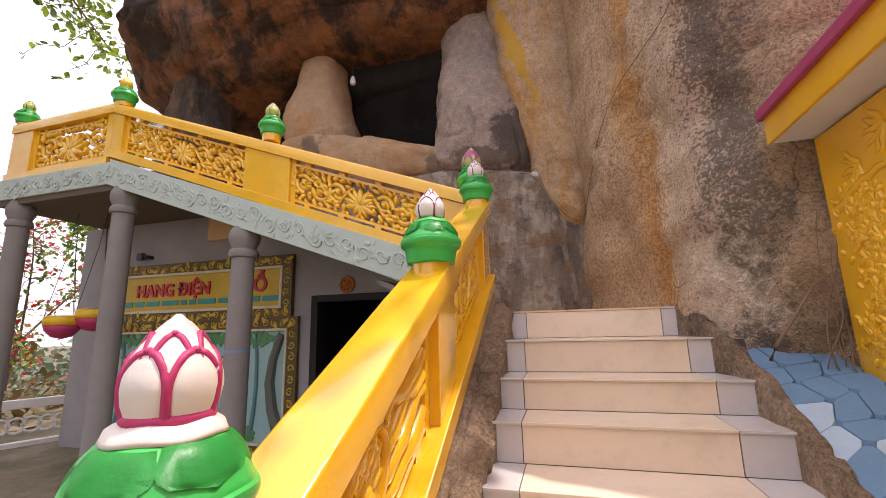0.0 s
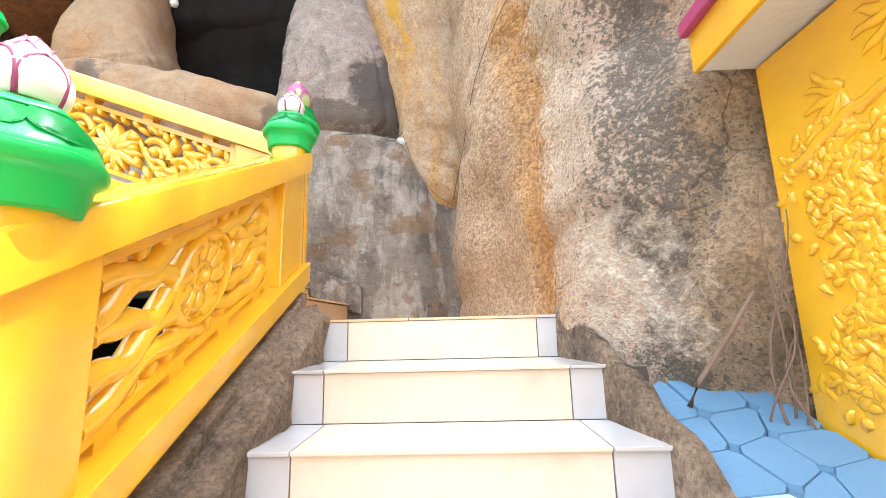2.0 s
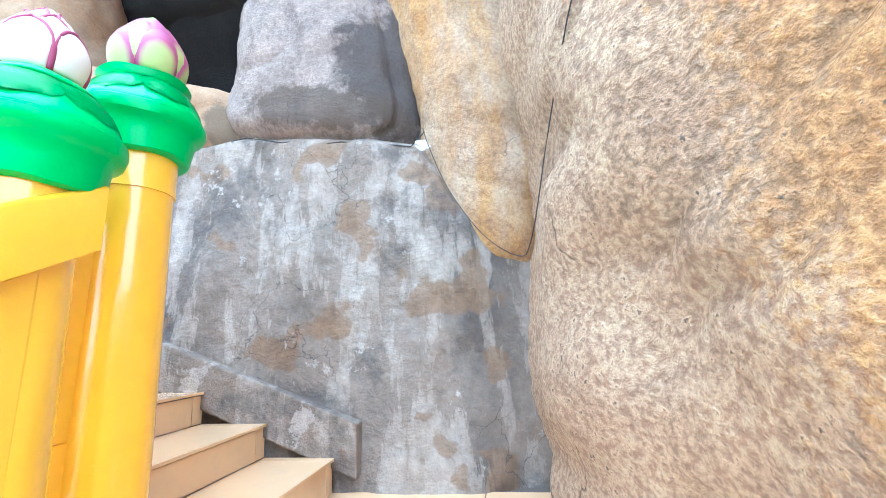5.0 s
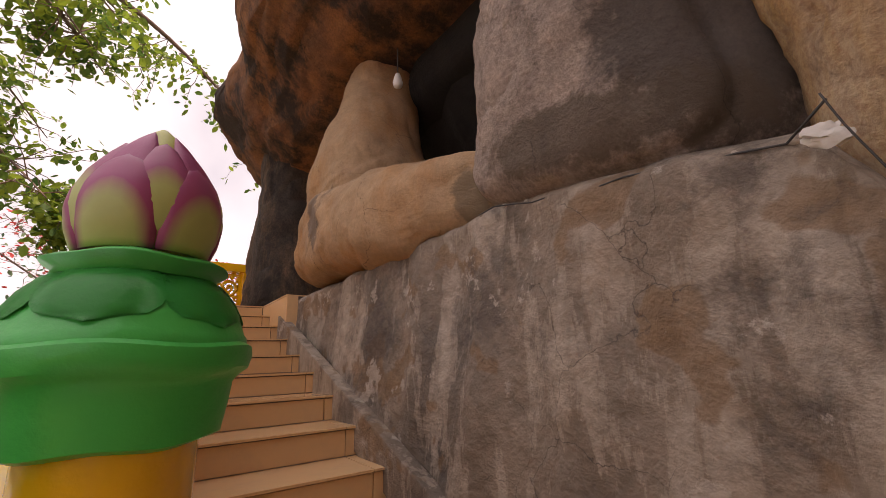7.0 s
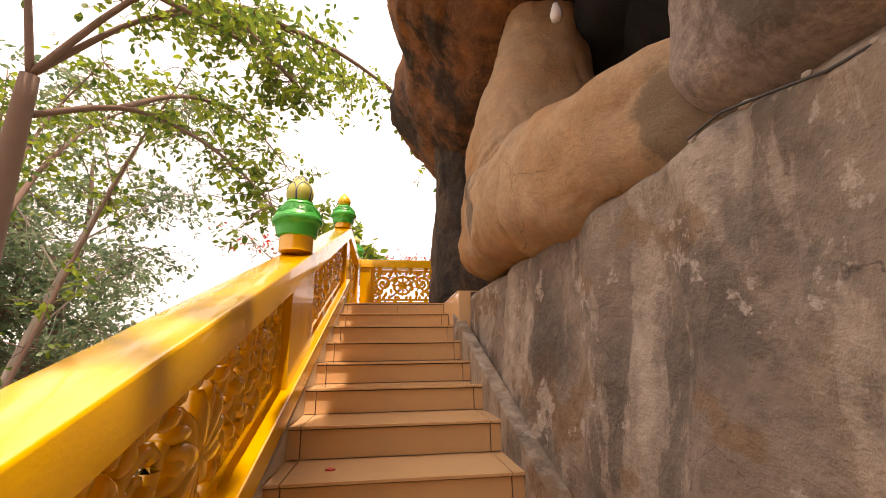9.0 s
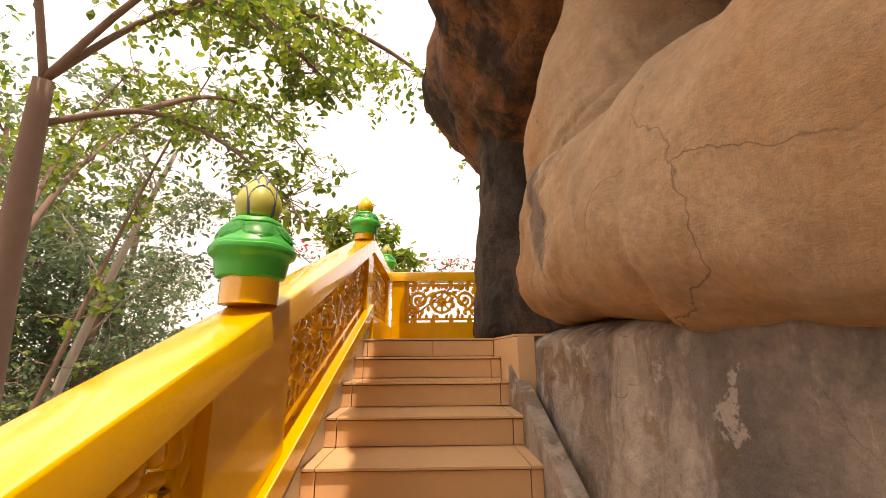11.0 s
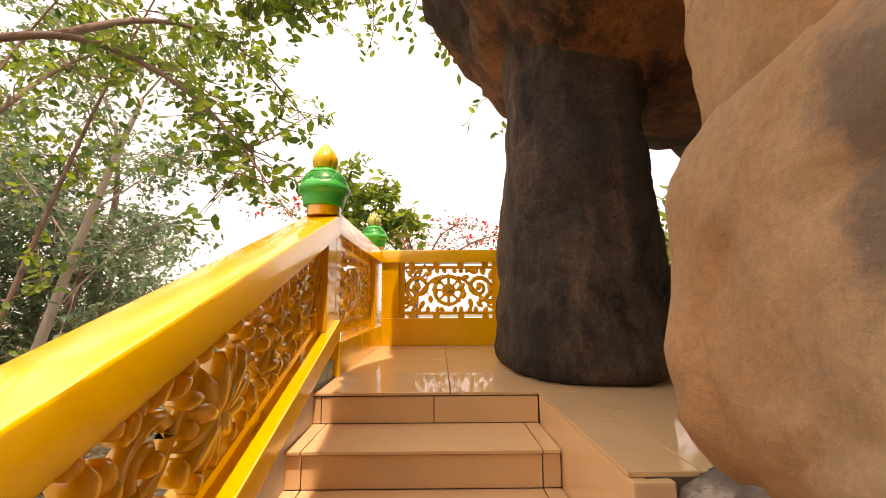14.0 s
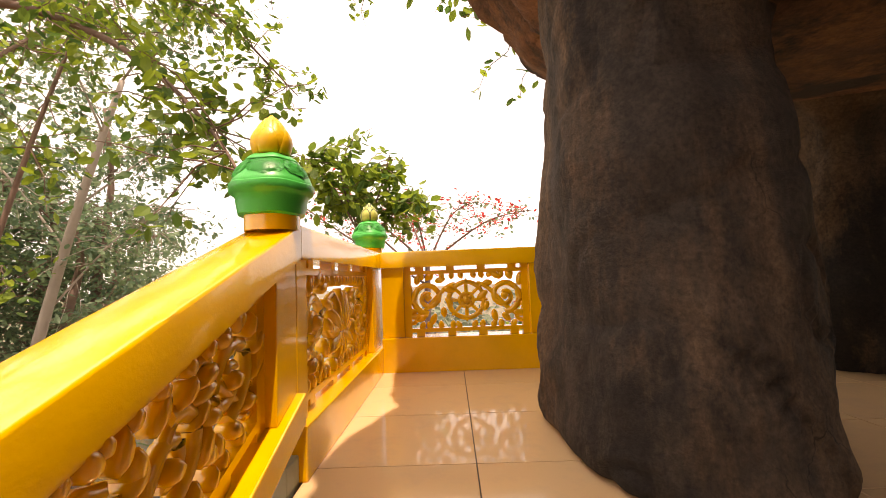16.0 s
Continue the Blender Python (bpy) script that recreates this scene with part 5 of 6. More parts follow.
part("leafy_relief", b, YELLOW, bld, "moulded leafy relief", angle=60, kind="stuff")
b = bmesh.new()
for cy, cz in ((5.12, 2.12), (4.95, 2.24), (4.72, 2.2), (4.9, 1.55), (4.6, 1.45)):
    for k in range(6):
        teardrop(b, cy, cz, -1.3 + 0.42 * k + rng.uniform(-0.1, 0.1), 0.13, 0.028, 0.010, on_wall)
pts = [on_wall(Vector((5.30 - 0.62 * f, 0.0, 1.98 + 0.10 * math.sin(f * 3.1)))) for f in [i / 14 for i in range(15)]]
tube(b, pts, 0.022, 8, 0.01)
tube(b, [on_wall(Vector((4.98 + 0.06 * math.cos(a), 0.0, 1.62 + 0.16 * math.sin(a)))) for a in [1.6 + i * 0.25 for i in range(12)]], 0.012, 6)
part("bamboo_relief", b, YELLOW, bld, "moulded bamboo leaves and branches", angle=60, kind="stuff")
b = bmesh.new()
lathe(b, [(0.035, 0.0), (0.042, 0.02), (0.04, 0.05), (0.02, 0.065)], 24)
bmesh.ops.transform(b, matrix=Matrix.Translation((1.644, 4.80, 2.24)) @ Matrix.Rotation(radians(-90), 4, 'Y'), verts=b.verts)
tagged(part("wall_fitting", b, CONCRETE, angle=40), "small dark grey round fitting on the yellow wall", "fitting")

# blue stone apron at the foot of the yellow wall
def apron(x, y):
    f = (x - 1.26) / 0.38
    return (1.31 - 0.50 * (5.63 - y)) * (1 - f) + (1.26 - 0.30 * (5.42 - y)) * f


b = bmesh.new()
gv = {}
for i in range(9):
    for j in range(41):
        x, y = 1.245 + 0.40 * i / 8, 5.66 - 2.3 * j / 40
        gv[i, j] = b.verts.new((x, y, apron(x, y) - 0.012 + 0.008 * noise.noise(Vector((x * 12, y * 12, 0)))))
for i in range(8):
    for j in range(40):
        b.faces.new((gv[i, j], gv[i + 1, j], gv[i + 1, j + 1], gv[i, j + 1]))
low = {}
for j in range(41):
    low[0, j] = b.verts.new((1.245, gv[0, j].co.y, gv[0, j].co.z - 0.7))
for j in range(40):
    b.faces.new((gv[0, j], gv[0, j + 1], low[0, j + 1], low[0, j]))
apr = tagged(part("pavement", b, paint("dark_blue_mortar", (0.10, 0.18, 0.27), (0.2, 0.3, 0.36), 0.8), smooth=True), "blue-painted crazy stone apron beside the stairs", "pavement", kind="structure")
rng = random.Random(31)
jit = {(i, j): (1.255 + 0.385 * i / 3 + (rng.uniform(-0.04, 0.04) if 0 < i < 3 else 0), 5.64 - 2.25 * j / 16 + rng.uniform(-0.035, 0.035)) for i in range(4) for j in range(17)}
for i in range(3):
    for j in range(16):
        q = [jit[i, j], jit[i + 1, j], jit[i + 1, j + 1], jit[i, j + 1]]
        cx, cy = sum(p[0] for p in q) / 4, sum(p[1] for p in q) / 4
        b = bmesh.new()
        poly = []
        for a_, b_ in zip(q, q[1:] + q[:1]):
            poly.append((a_[0] * 0.86 + b_[0] * 0.14, a_[1] * 0.86 + b_[1] * 0.14))
            poly.append((a_[0] * 0.14 + b_[0] * 0.86, a_[1] * 0.14 + b_[1] * 0.86))
        poly = [(cx + (px - cx) * 1.0, cy + (py - cy) * 1.0) for px, py in poly]
        h = 0.5 * rng.uniform(0.006, 0.020)
        lo = [b.verts.new((px, py, apron(px, py) - 0.02)) for px, py in poly]
        hi = [b.verts.new((cx + (px - cx) * 0.94, cy + (py - cy) * 0.94, apron(px, py) + h)) for px, py in poly]
        for k in range(8):
            b.faces.new((lo[k], lo[(k + 1) % 8], hi[(k + 1) % 8], hi[k]))
        b.faces.new(hi)
        part("stone", b, BLUELT if (i == 0 and j > 2 and j % 4 != 1) or (i == 1 and j > 4 and j % 3) else BLUEST, apr)
# rough rim between stairs and apron
b = bmesh.new()
gridv = {}
for i in range(91):
    y = 3.40 + (6.05 - 3.40) * i / 90
    zt = float(np.interp(y, [p[0] for p in RISE1[::-1]], [p[1] for p in RISE1[::-1]])) + 0.02
    xr = float(np.interp(y, [4.8, 5.37, 5.69, 6.06], [1.215, 1.205, 1.15, 1.07]))
    for j, (x, z) in enumerate(((xr, zt - 0.45), (xr, zt - 0.03), (xr + 0.025, zt + 0.03), (xr + 0.06, zt + 0.02), (xr + 0.12, zt - 0.10))):
        n = noise.fractal(Vector((x * 11, y * 11, z * 11)), 0.8, 2.2, 4)
        gridv[i, j] = b.verts.new((x + 0.012 * n * (j > 0), y, z + 0.02 * n * (j > 0)))
for i in range(90):
    for j in range(4):
        b.faces.new((gridv[i, j], gridv[i + 1, j], gridv[i + 1, j + 1], gridv[i, j + 1]))
tagged(part("stair_rim", b, ROUGHCEM, smooth=True), "rough tan cement rim at the stair edge", "stringer", kind="structure")

# roots hanging at the boulder's edge
rng = random.Random(77)
for k in range(5):
    b = bmesh.new()
    y0 = 5.43 + rng.uniform(-0.03, 0.03)
    x0 = 1.60 + rng.uniform(-0.035, 0.03)
    top = rng.uniform(1.5, 2.1)
    pts = [(x0 + 0.03 * math.sin(f * 5 + k) - 0.03 * f, y0 - 0.05 - 0.03 * math.sin(f * 4 + k * 2), top + (1.22 - top) * f) for f in [i / 12 for i in range(13)]]
    tube(b, pts, rng.uniform(0.0015, 0.003), 6, rng.uniform(0.003, 0.006))
    tagged(part("root", b, ROOT, smooth=True), "thin brown aerial root hanging on the boulder's edge", "root", "aerial roots")
b = bmesh.new()
tube(b, [(1.50, 5.36, 1.62), (1.44, 5.40, 1.50), (1.36, 5.45, 1.36), (1.33, 5.47, 1.28)], 0.006, 7, 0.009)
tagged(part("root", b, ROOT, smooth=True), "slanting brown root across the boulder's foot", "root", "aerial roots")

# cable down the boulder, and the plaster lump it is fixed to
b = bmesh.new()
tube(b, smooth_path([(1.30, 5.50, 3.75), (1.17, 5.745, 3.497), (1.055, 5.97, 3.408), (0.91, 6.285, 3.308), (0.785, 6.53, 3.078), (0.715, 6.84, 2.82), (0.64, 6.95, 2.50), (0.60, 7.28, 2.50), (0.46, 7.36, 2.62), (0.32, 7.37, 2.84), (0.24, 7.36, 3.05), (0.21, 7.355, 3.16)], 4), 0.0022, 6)
tagged(part("cable", b, WIREM, smooth=True), "thin black cable hanging down the boulder", "cable")
b = bmesh.new()
tube(b, [(0.21, 7.40, 3.165)] + [(x, 7.475 + 0.012 * math.sin(9 * x), wall_top(x) - 0.080 + 0.006 * math.sin(23 * x)) for x in [0.12 - 0.09 * k for k in range(12)]], 0.003, 6)
tagged(part("cable", b, WIREM, smooth=True), "thin black cable along the rock joint", "cable")
rng = random.Random(12)
for k in range(15):
    f = k / 14
    b = bmesh.new()
    r = rng.uniform(0.004, 0.009) if k else 0.022
    x = 0.2 - 1.05 * f + (rng.uniform(-0.04, 0.04) if k else 0.0)
    bmesh.ops.create_icosphere(b, subdivisions=3, radius=r)
    for v in b.verts:
        v.co *= 1 + 0.9 * noise.noise(v.co * 60 + Vector((k, 0, 0))) + 0.4 * noise.noise(v.co * 160 + Vector((0, k, 0)))
        v.co.x *= 1.5
        v.co.y *= 0.6
        v.co += Vector((x, 7.485 - (0.07 if k == 0 else 0), wall_top(x) - (0.03 if k == 0 else 0.075)))
    tagged(part("mortar_lump", b, WHITEPL if k == 0 else PALEMORTAR, angle=40), "small pale crumbling mortar lump in the rock joint", "mortar", "mortar lumps in the joint")

# bulb under the overhang
bulb = thing("pendant_bulb", (-2.30, 7.90, 5.0), "white bulb hanging on a cord under the overhang", "lamp")
b = bmesh.new()
lathe(b, [(0.012, -0.115), (0.036, -0.10), (0.043, -0.065), (0.030, -0.01), (0.02, 0.02)], 20, (-2.30, 7.90, 5.07))
part("bulb", b, BULBM, bulb, smooth=True)
b = bmesh.new()
tube(b, [(-2.30, 7.90, 5.08), (-2.30, 7.90, 5.35)], 0.006, 6)
part("cord", b, WIREM, bulb)

# ---- trees and distance ----
def leaf_mesh(name, centres, size, material, seed, parent=None, label="", droop=0.5, kind="stuff"):
    """Many small folded leaves, one mesh."""
    r = np.random.RandomState(seed)
    n = len(centres)
    c = np.array(centres, float)
    az = r.uniform(0, 2 * np.pi, n)
    pitch = r.normal(-droop, 0.5, n)
    d = np.stack([np.cos(az) * np.cos(pitch), np.sin(az) * np.cos(pitch), np.sin(pitch)], 1)
    side = np.stack([-np.sin(az), np.cos(az), np.zeros(n)], 1)
    roll = r.normal(0, 0.5, n)
    up = np.cross(d, side)
    side = side * np.cos(roll)[:, None] + up * np.sin(roll)[:, None]
    up = np.cross(side, d)
    s = (size * r.uniform(0.6, 1.3, n))[:, None]
    w = s * 0.27
    verts = np.stack([c, c + d * s * 0.35 + side * w - up * s * 0.05, c + d * s * 0.75 + side * w * 0.8 - up * s * 0.04, c + d * s - up * s * 0.06,
                      c + d * s * 0.75 - side * w * 0.8 - up * s * 0.04, c + d * s * 0.35 - side * w - up * s * 0.05, c + d * s * 0.5 + up * s * 0.03], 1).reshape(-1, 3)
    faces = []
    for k in range(n):
        o = k * 7
        faces += [(o, o + 1, o + 6), (o + 1, o + 2, o + 6), (o + 2, o + 3, o + 6), (o + 3, o + 4, o + 6), (o + 4, o + 5, o + 6), (o + 5, o, o + 6)]
    me = bpy.data.meshes.new(name)
    me.from_pydata(verts.tolist(), [], faces)
    me.materials.append(material)
    ob = new(name, me)
    if parent is not None:
        ob.parent = parent
        ob.matrix_parent_inverse = parent.matrix_basis.inverted()
    return tagged(ob, label=label, kind=kind)


def wander(a, b, n, amount, rng):
    a, b = Vector(a), Vector(b)
    pts = []
    for i in range(n + 1):
        f = i / n
        j = Vector((rng.gauss(0, 1), rng.gauss(0, 1), rng.gauss(0, 1))) * amount * math.sin(math.pi * f) if 0 < i < n else Vector()
        pts.append(a.lerp(b, f) + j)
    return pts


def tree(name, label, trunk, r0, r1, limbs, bark, leaf, leaf_size, per_twig, twigs, seed, blossom=None, blossom_share=0.0, spread=1.0, twig_len=0.9, droop=0.5, sink=0.25):
    """trunk: points; limbs: lists of points; each limb carries twigs with leaves."""
    rng = random.Random(seed)
    th = thing(name, trunk[0], label, "tree")
    b = bmesh.new()
    tube(b, smooth_path(trunk, 5), r0, 12, r1)
    part("trunk", b, bark, th, smooth=True)
    leaves, red = [], []
    for li, limb in enumerate(limbs):
        pts = smooth_path(limb, 5)
        b = bmesh.new()
        tube(b, pts, max(r1 * 0.48, 0.02), 8, 0.008)
        lm = part("limb", b, bark, th, smooth=True)
        b = bmesh.new()
        for q in range(twigs):
            f = 0.25 + 0.75 * rng.random() ** 0.7
            o = Vector(pts[min(int(f * (len(pts) - 1)), len(pts) - 1)])
            d = Vector((rng.gauss(0, 1), rng.gauss(0, 1), rng.gauss(-sink, 0.6))).normalized()
            L = twig_len * rng.uniform(0.5, 1.3) * spread
            tw = wander(o, o + d * L, 4, 0.05 * L, rng)
            for i, p in enumerate(tw):
                p.z -= 0.10 * L * (i / 4) ** 2
            tube(b, tw, 0.010, 4, 0.003)
            for k in range(per_twig):
                g = 0.25 + 0.75 * rng.random()
                i = min(int(g * 4), 3)
                c = tw[i].lerp(tw[i + 1], g * 4 - i) + Vector((rng.gauss(0, 1), rng.gauss(0, 1), rng.gauss(0, 1))) * 0.075 * spread
                (red if blossom and rng.random() < blossom_share else leaves).append(c)
        part("twig_spray", b, bark, lm, kind="stuff")
    if leaves:
        leaf_mesh("crown", leaves, leaf_size, leaf, seed, th, "", droop)
    if red:
        leaf_mesh("blossom", red, leaf_size * 0.9, blossom, seed + 1, th, "scarlet blossom", 0.0)
    return th


tree("shade_tree", "tall brown-barked tree with bright green drooping leaves over the stairs",
     [(-7.6, 0.3, -1.0), (-7.3, 0.6, 2.0), (-6.9, 0.9, 4.5), (-6.3, 1.4, 7.0)], 0.30, 0.12,
     [[(-7.5, 0.2, -1.0), (-8.0, 0.9, 3.0), (-8.3, 1.7, 6.5), (-8.5, 2.6, 9.2)], [(-6.3, 1.4, 7.0), (-6.6, 2.6, 8.4), (-7.0, 4.0, 9.2), (-7.6, 5.6, 8.6)],
      [(-6.5, 1.2, 6.4), (-7.1, 2.2, 7.0), (-7.4, 3.1, 6.8), (-7.2, 4.0, 6.15), (-6.9, 4.7, 5.45), (-6.5, 5.2, 4.87)],
      [(-6.3, 1.4, 7.0), (-6.2, 2.9, 8.6), (-6.1, 4.2, 8.2), (-6.5, 5.3, 7.2)],
      [(-6.3, 1.4, 7.0), (-5.6, 1.5, 8.8), (-4.6, 1.9, 10.2), (-3.6, 2.8, 10.8)],
      [(-6.9, 0.9, 4.6), (-8.0, 0.6, 6.4), (-9.2, 0.6, 8.0), (-10.2, 1.4, 9.2)],
      [(-7.0, 4.0, 9.2), (-7.6, 5.8, 8.8), (-8.0, 7.2, 8.0), (-7.9, 8.4, 7.0)],
      [(-6.2, 2.9, 8.6), (-6.8, 4.6, 8.0), (-7.3, 5.4, 7.3)],
      [(-6.6, 2.6, 8.4), (-7.6, 3.4, 9.6), (-8.6, 4.6, 10.0), (-9.4, 5.8, 9.2)],
      [(-7.1, 2.2, 7.0), (-8.2, 2.6, 8.0), (-9.2, 3.4, 8.2), (-10.0, 4.4, 7.2)],
      [(-7.2, 0.6, 2.6), (-8.4, -0.6, 4.8), (-9.2, -1.4, 7.0), (-9.4, -1.8, 9.2)], [(-7.0, 0.8, 4.0), (-7.8, 0.2, 5.8), (-8.8, -0.2, 7.8), (-9.2, 0.4, 9.6)],
      [(-6.9, 0.9, 4.5), (-6.9, -0.2, 6.6), (-7.4, -1.2, 8.2), (-8.0, -2.0, 9.0)], [(-7.3, 0.6, 2.2), (-7.4, -0.5, 3.6), (-7.9, -1.3, 4.8), (-8.6, -2.0, 5.6)]],
     BARK, LEAF, 0.150, 12, 46, 5, twig_len=0.95)
tree("slender_tree", "slender pale leaning tree with sparse grey-green leaves",
     [(-13.2, -4.6, -2.5), (-12.9, -3.2, 2.0), (-12.6, -1.8, 6.0), (-12.6, -0.8, 9.0)], 0.16, 0.06,
     [[(-12.8, -2.6, 3.6), (-13.4, -1.4, 5.4), (-13.8, -0.4, 6.2)], [(-12.7, -2.2, 5.0), (-12.2, -3.4, 7.0), (-12.0, -4.6, 8.0)],
      [(-12.6, -1.8, 6.0), (-13.6, -0.6, 7.6), (-14.2, 0.4, 8.2)], [(-12.6, -0.8, 9.0), (-12.4, 0.4, 10.2), (-12.6, 1.2, 10.6)], [(-12.6, -1.2, 7.6), (-11.6, -1.4, 9.4), (-10.8, -2.0, 10.4)]],
     BARKPALE, LEAFDARK, 0.17, 12, 44, 9, twig_len=1.1, spread=1.2)
for k, (x, y, h) in enumerate(((-16.5, -6.5, 9.5), (-14.5, -9.0, 11.0), (-11.5, -6.0, 8.0), (-21.0, -8.0, 8.5), (-17.0, -5.0, 12.5), (-13.5, -7.0, 13.0), (-15.0, -4.2, 8.0))):
    r = random.Random(40 + k)
    lim = []
    for q in range(9):
        z0 = -2 + h * (0.30 + 0.08 * q)
        a = q * 2.4 + r.uniform(-0.4, 0.4)
        lim.append([(x, y, z0), (x + 1.3 * math.cos(a), y + 1.3 * math.sin(a), z0 + 1.0), (x + 2.5 * math.cos(a), y + 2.5 * math.sin(a), z0 + 1.5)])
    tree("woodland_tree", "grey-green woodland tree standing beyond the stairs", [(x, y, -3), (x + 0.2, y, h * 0.3), (x - 0.1, y + 0.2, h * 0.6), (x, y, h * 0.94 - 1.4)], 0.2, 0.05, lim, BARK, LEAFDARK, 0.20, 15, 34, 60 + k, spread=1.4, twig_len=1.2)
tree("small_tree", "small round-crowned bright green tree behind the platform corner",
     [(-11.6, 5.05, -1.50), (-11.6, 5.10, 2.00), (-11.6, 5.15, 4.75)], 0.10, 0.05,
     [[(-11.6, 5.15, 4.75), (-11.2, 4.65, 5.85), (-11.0, 4.25, 6.45)], [(-11.6, 5.15, 4.75), (-11.6, 5.55, 5.95), (-11.5, 5.75, 6.55)], [(-11.6, 5.15, 4.75), (-12.1, 4.95, 5.85), (-12.3, 4.95, 6.65)], [(-11.6, 5.15, 4.55), (-11.4, 5.85, 5.35), (-11.3, 6.25, 5.65)], [(-11.6, 5.15, 4.75), (-11.4, 4.75, 6.15), (-11.4, 5.05, 6.95)]],
     BARK, LEAF, 0.24, 9, 24, 15, twig_len=0.65)
tree("flame_tree", "flame tree with scarlet blossom and feathery leaves",
     [(-16.5, 6.0, -3), (-16.4, 6.1, 2.0), (-16.2, 6.2, 4.4)], 0.16, 0.08,
     [[(-16.2, 6.2, 4.4), (-16, 4.9, 5.6), (-15.8, 3.7, 6.2)], [(-16.2, 6.2, 4.4), (-16, 7.0, 5.9), (-15.8, 7.8, 6.3)], [(-16.2, 6.2, 4.4), (-15.6, 8.0, 5.6), (-15.4, 9.4, 5.9)], [(-16.2, 6.2, 4.4), (-17, 5.6, 5.9), (-17.4, 4.8, 6.5)], [(-16.2, 6.2, 4.4), (-15.2, 6.0, 5.7), (-14.6, 5.8, 6.1)],
      [(-16.3, 6.1, 3.8), (-15.6, 4.0, 5.2), (-15.4, 2.4, 6.4), (-15.2, 1.6, 7.2)], [(-16.3, 6.1, 4.0), (-16.4, 3.8, 6.2), (-16.6, 2.6, 7.4)]],
     BARK, LEAFDARK, 0.15, 9, 26, 22, LEAFRED, 0.60, spread=1.1, twig_len=0.9, sink=0.0)
tree("flame_tree", "low flame tree with orange-red blossom beyond the columns",
     [(-10.8, 9.0, -1.5), (-10.7, 9.0, 0.6), (-10.6, 9.1, 1.4)], 0.10, 0.05,
     [[(-10.6, 9.1, 1.4), (-10.2, 8.4, 2.3), (-9.8, 7.9, 2.6)], [(-10.6, 9.1, 1.4), (-10.2, 9.8, 2.5), (-9.8, 10.4, 3.0)], [(-10.6, 9.1, 1.4), (-11.2, 8.6, 2.6), (-11.6, 8.2, 3.2)], [(-10.6, 9.1, 1.0), (-10.0, 8.6, 1.4), (-9.4, 8.2, 1.6)], [(-10.6, 9.1, 1.4), (-10.4, 9.0, 3.0), (-10.2, 8.8, 3.8)]],
     BARK, LEAF, 0.13, 12, 30, 27, LEAFRED, 0.4, twig_len=0.7)
tree("hilltop_tree", "green tree behind the boulder that dapples the stairs with shade",
     [(3.4, 10.6, -0.5), (3.1, 10.2, 4.0), (2.4, 9.4, 8.2), (1.8, 8.8, 9.4)], 0.30, 0.16,
     [[(2.4, 9.4, 8.2), (1.6, 8.0, 9.4), (0.6, 6.6, 9.9), (-0.4, 5.6, 9.9)], [(2.4, 9.4, 8.2), (2.4, 7.6, 9.6), (2.3, 6.0, 10.0), (2.0, 4.6, 9.8)], [(1.8, 8.8, 9.4), (1.4, 7.0, 9.8), (1.3, 5.4, 9.9), (0.9, 4.2, 9.6)]],
     BARK, LEAF, 0.17, 7, 19, 33, twig_len=1.0)
for k, (x, y, z) in enumerate(((-8.8, 12.5, 4.5), (-12.5, 13.0, 4.5), (-9.5, 16.0, 5.0))):
    tree("backdrop_tree", "leafy green tree behind the cave", [(x, y, -2), (x, y, z - 2.5), (x + 0.2, y, z - 1)], 0.18, 0.07,
         [[(x + 0.2, y, z - 1.5 + 0.4 * q), (x + 1.0 * math.cos(q * 1.3), y + 1.0 * math.sin(q * 1.3), z - 0.6 + 0.3 * q), (x + 1.9 * math.cos(q * 1.3), y + 1.9 * math.sin(q * 1.3), z - 0.5 + 0.3 * q)] for q in range(6)], BARK, LEAF, 0.2, 14, 32, 80 + k, spread=1.2)

def palm(at, height, blades, seed):
    rng = random.Random(seed)
    th = thing("palm_shrub", at, "green spiky palm shrub on the slope below the stairs", "palm", "palm shrubs on the slope")
    top = Vector(at) + Vector((0, 0, height))
    b = bmesh.new()
    tube(b, [Vector(at), Vector(at).lerp(top, 0.5) + Vector((0.05, 0.03, 0)), top], 0.09, 10, 0.06)
    part("trunk", b, BARK, th, smooth=True)
    for k in range(blades):
        b = bmesh.new()
        a, lift, ln = rng.uniform(0, 6.28), rng.uniform(0.1, 1.3), rng.uniform(0.8, 1.25)
        out, side = Vector((math.cos(a), math.sin(a), 0)), Vector((-math.sin(a), math.cos(a), 0))
        prev = None
        for i in range(7):
            f = i / 6
            c = top + out * (ln * f * math.cos(lift)) + Vector((0, 0, ln * (f * math.sin(lift) - 0.45 * f * f)))
            w = 0.030 * math.sin(math.pi * (0.12 + 0.86 * f)) + 0.002
            row = [b.verts.new(c - side * w + Vector((0, 0, 0.012))), b.verts.new(c), b.verts.new(c + side * w + Vector((0, 0, 0.012)))]
            if prev:
                b.faces.new((prev[0], prev[1], row[1], row[0]))
                b.faces.new((prev[1], prev[2], row[2], row[1]))
            prev = row
        part("blade", b, PALMLEAF, th)


PALMLEAF = leaf_mat("palm_leaves", (0.04, 0.13, 0.03), (0.12, 0.24, 0.05), 0.3)
palm((-8.7, 1.6, -0.1), 1.9, 34, 1)
palm((-9.6, 1.0, -0.1), 2.2, 34, 2)
palm((-8.9, 0.7, -0.1), 1.5, 30, 3)

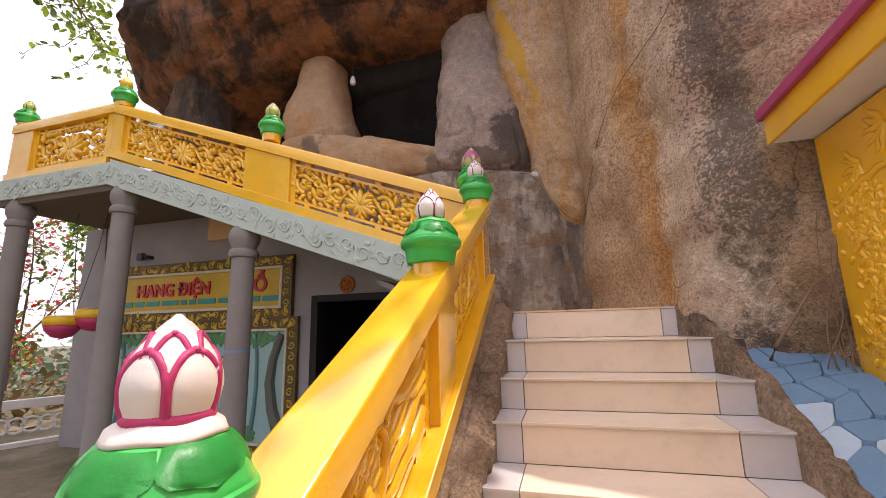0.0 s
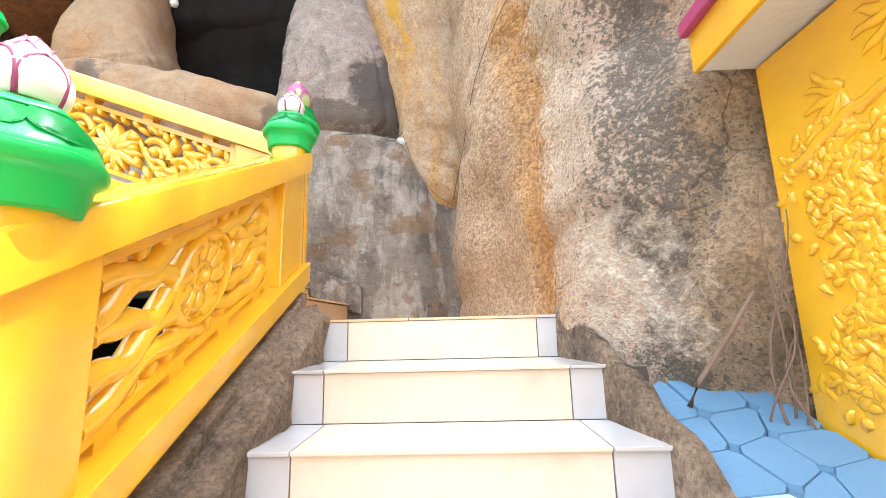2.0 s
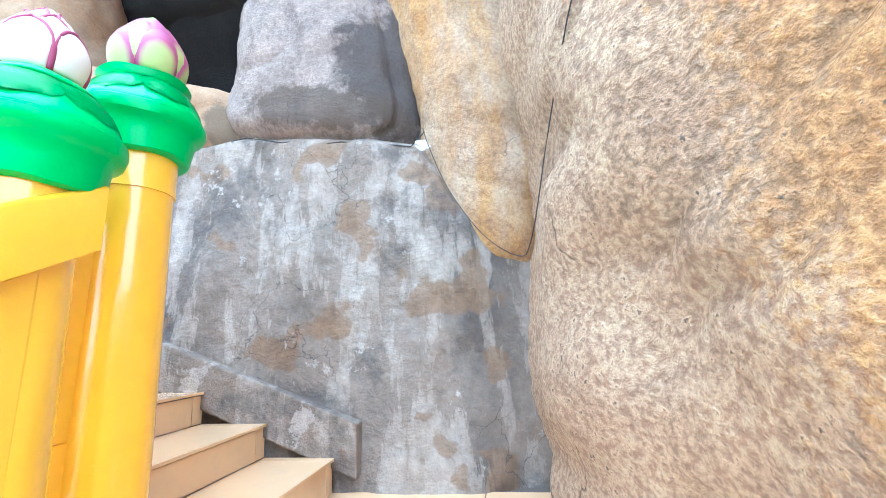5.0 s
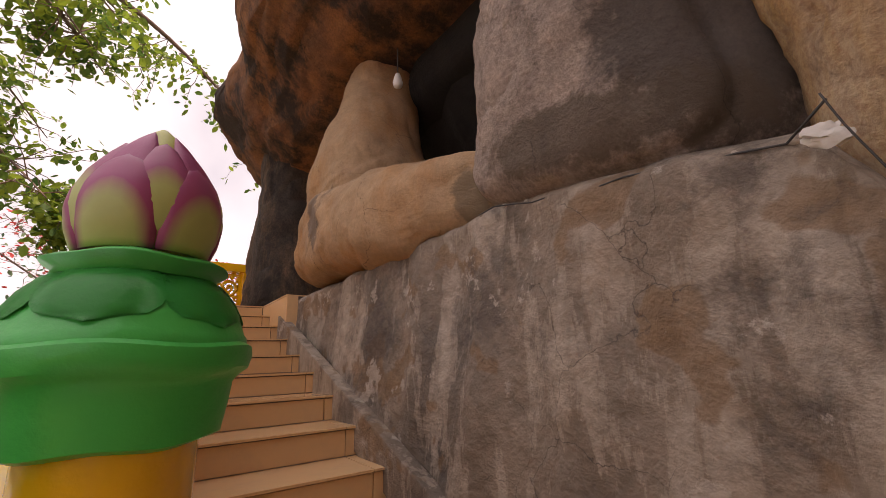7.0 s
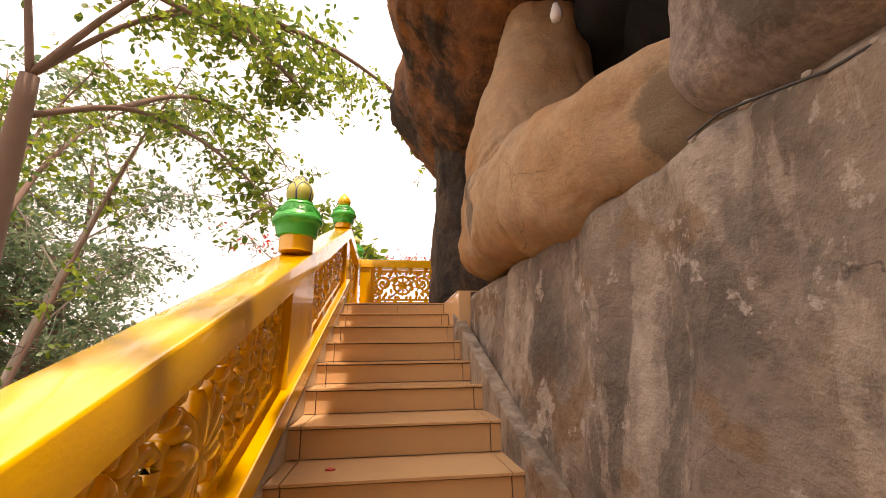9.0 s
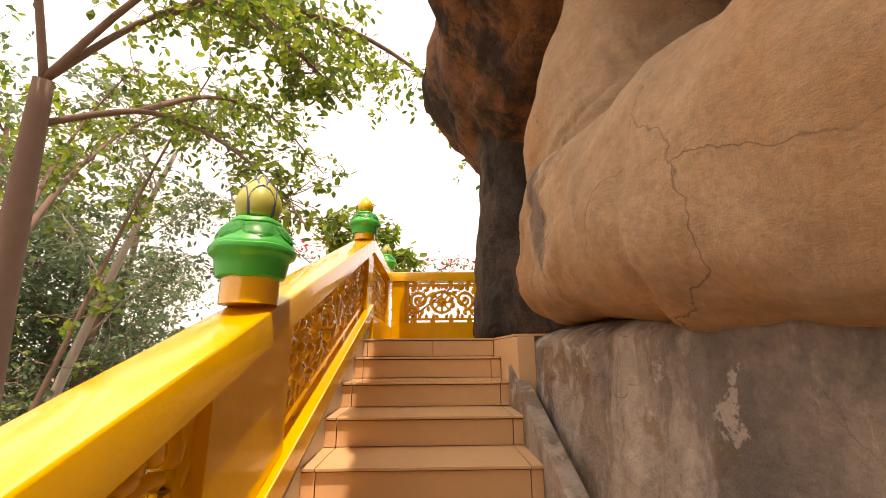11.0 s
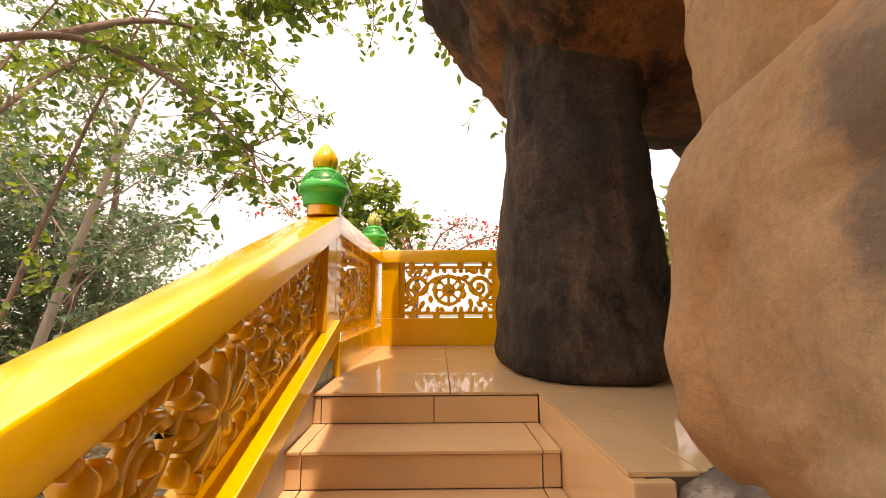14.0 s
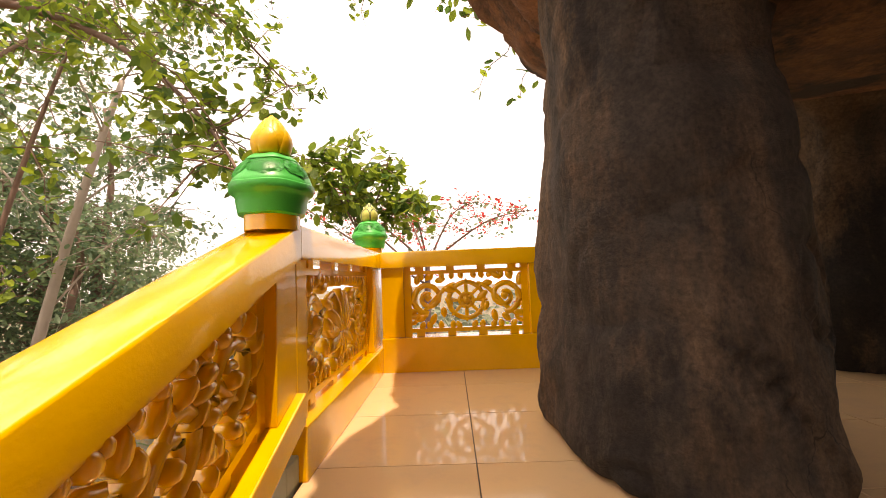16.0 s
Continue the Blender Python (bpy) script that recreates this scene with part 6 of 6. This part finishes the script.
# low scrub on the slope, and far woods
r = np.random.RandomState(4)
pts = []
for k in range(170):
    a = r.uniform(2.3, 5.0)
    d = r.uniform(7, 24)
    cx, cy = -1 + d * math.cos(a), 4 + d * math.sin(a)
    if cy > 5.2 and cx > -8:
        continue
    gz = -0.1 - max(0.0, math.hypot(cx + 1, cy - 5) - 12) * 0.10
    for q in range(55):
        pts.append((cx + r.normal(0, 0.55), cy + r.normal(0, 0.55), gz + abs(r.normal(0, 0.45))))
tagged(leaf_mesh("scrub", pts, 0.22, leaf_mat("dry_scrub", (0.10, 0.09, 0.03), (0.22, 0.12, 0.04)), 3, droop=-0.3), "dry brown-green scrub on the slope", "shrubs", kind="stuff")
pts = []
for k in range(260):
    a = r.uniform(1.7, 5.2)
    d = r.uniform(38, 75)
    cx, cy = -1 + d * math.cos(a), 4 + d * math.sin(a)
    gz = -4.5
    hh = r.uniform(2.0, 6.0)
    for q in range(45):
        pts.append((cx + r.normal(0, 1.8), cy + r.normal(0, 1.8), gz + hh * r.random() + r.normal(0, 0.5)))
tagged(leaf_mesh("far_woods", pts, 1.1, leaf_mat("far_woods_leaves", (0.10, 0.13, 0.08), (0.18, 0.22, 0.14)), 6, droop=-0.1), "hazy far woods on the plain", "woods", kind="stuff")

# white fence and hanging baskets beyond the columns
fence = thing("garden_fence", (-7.4, 7.2, -0.1), "white painted low garden balustrade with lozenge openwork", "fence")
d = Vector((0.45, 1.0, 0)).normalized()
o = Vector((-7.7, 6.0, 0))
fm = lambda c: Vector((o.x + d.x * c.x - d.y * c.y, o.y + d.y * c.x + d.x * c.y, c.z))
b = bmesh.new()
box(b, 0, 3.0, -0.06, 0.06, 0.50, 0.62, fm, 0.01)
part("top_rail", b, WHITEPL, fence)
b = bmesh.new()
box(b, 0, 3.0, -0.06, 0.06, -0.15, 0.05, fm, 0.01)
part("bottom_rail", b, WHITEPL, fence)
for k in range(4):
    b = bmesh.new()
    box(b, 0.98 * k, 0.98 * k + 0.10, -0.055, 0.055, 0.05, 0.50, fm)
    part("post", b, WHITEPL, fence)
for k in range(18):
    b = bmesh.new()
    ring(b, 0.13 + 0.16 * k, 0.27, 0.10, 0.018, lambda c: fm(Vector((c.x, 0, c.z))), 12)
    part("lozenge", b, WHITEPL, fence)
for k, (x, y, z) in enumerate(((-5.62, 6.75, 1.62), (-5.35, 6.92, 1.70))):
    bs = thing("hanging_basket", (x, y, z), "woven golden hanging basket with a pink striped bowl", "basket", "hanging baskets under the platform")
    b = bmesh.new()
    lathe(b, [(0.02, -0.16), (0.10, -0.14), (0.17, -0.06), (0.19, 0.0)], 28, (x, y, z))
    part("bowl", b, MAGENTA, bs, "pink bowl", smooth=True)
    b = bmesh.new()
    lathe(b, [(0.192, 0.0), (0.20, 0.05), (0.19, 0.11), (0.15, 0.12), (0.13, 0.06)], 28, (x, y, z), wob=lambda r_, z_, a: (r_ * (1 + 0.03 * math.sin(14 * a)), z_))
    part("rim", b, GOLD, bs, "golden woven rim", smooth=True)
    b = bmesh.new()
    for q in range(3):
        a = q * 2.09
        tube(b, [(x + 0.19 * math.cos(a), y + 0.19 * math.sin(a), z + 0.06), (x + 0.05 * math.cos(a), y + 0.05 * math.sin(a), z + 0.9), (x, y, 3.08)], 0.004, 5)
    part("cord", b, WIREM, bs)

# fallen scarlet blossom on a tread
b = bmesh.new()
for k in range(5):
    a = 2 * math.pi * k / 5
    teardrop(b, 0.0, 0.0, a, 0.020, 0.014, 0.002, lambda c: Vector((-1.93 + c.x, 6.62 + c.z, 2.4125 + c.y + 0.010 * (abs(c.x) + abs(c.z)))))
tagged(part("fallen_blossom", b, LEAFRED, angle=50), "small fallen scarlet blossom lying on a stair tread", "flower")
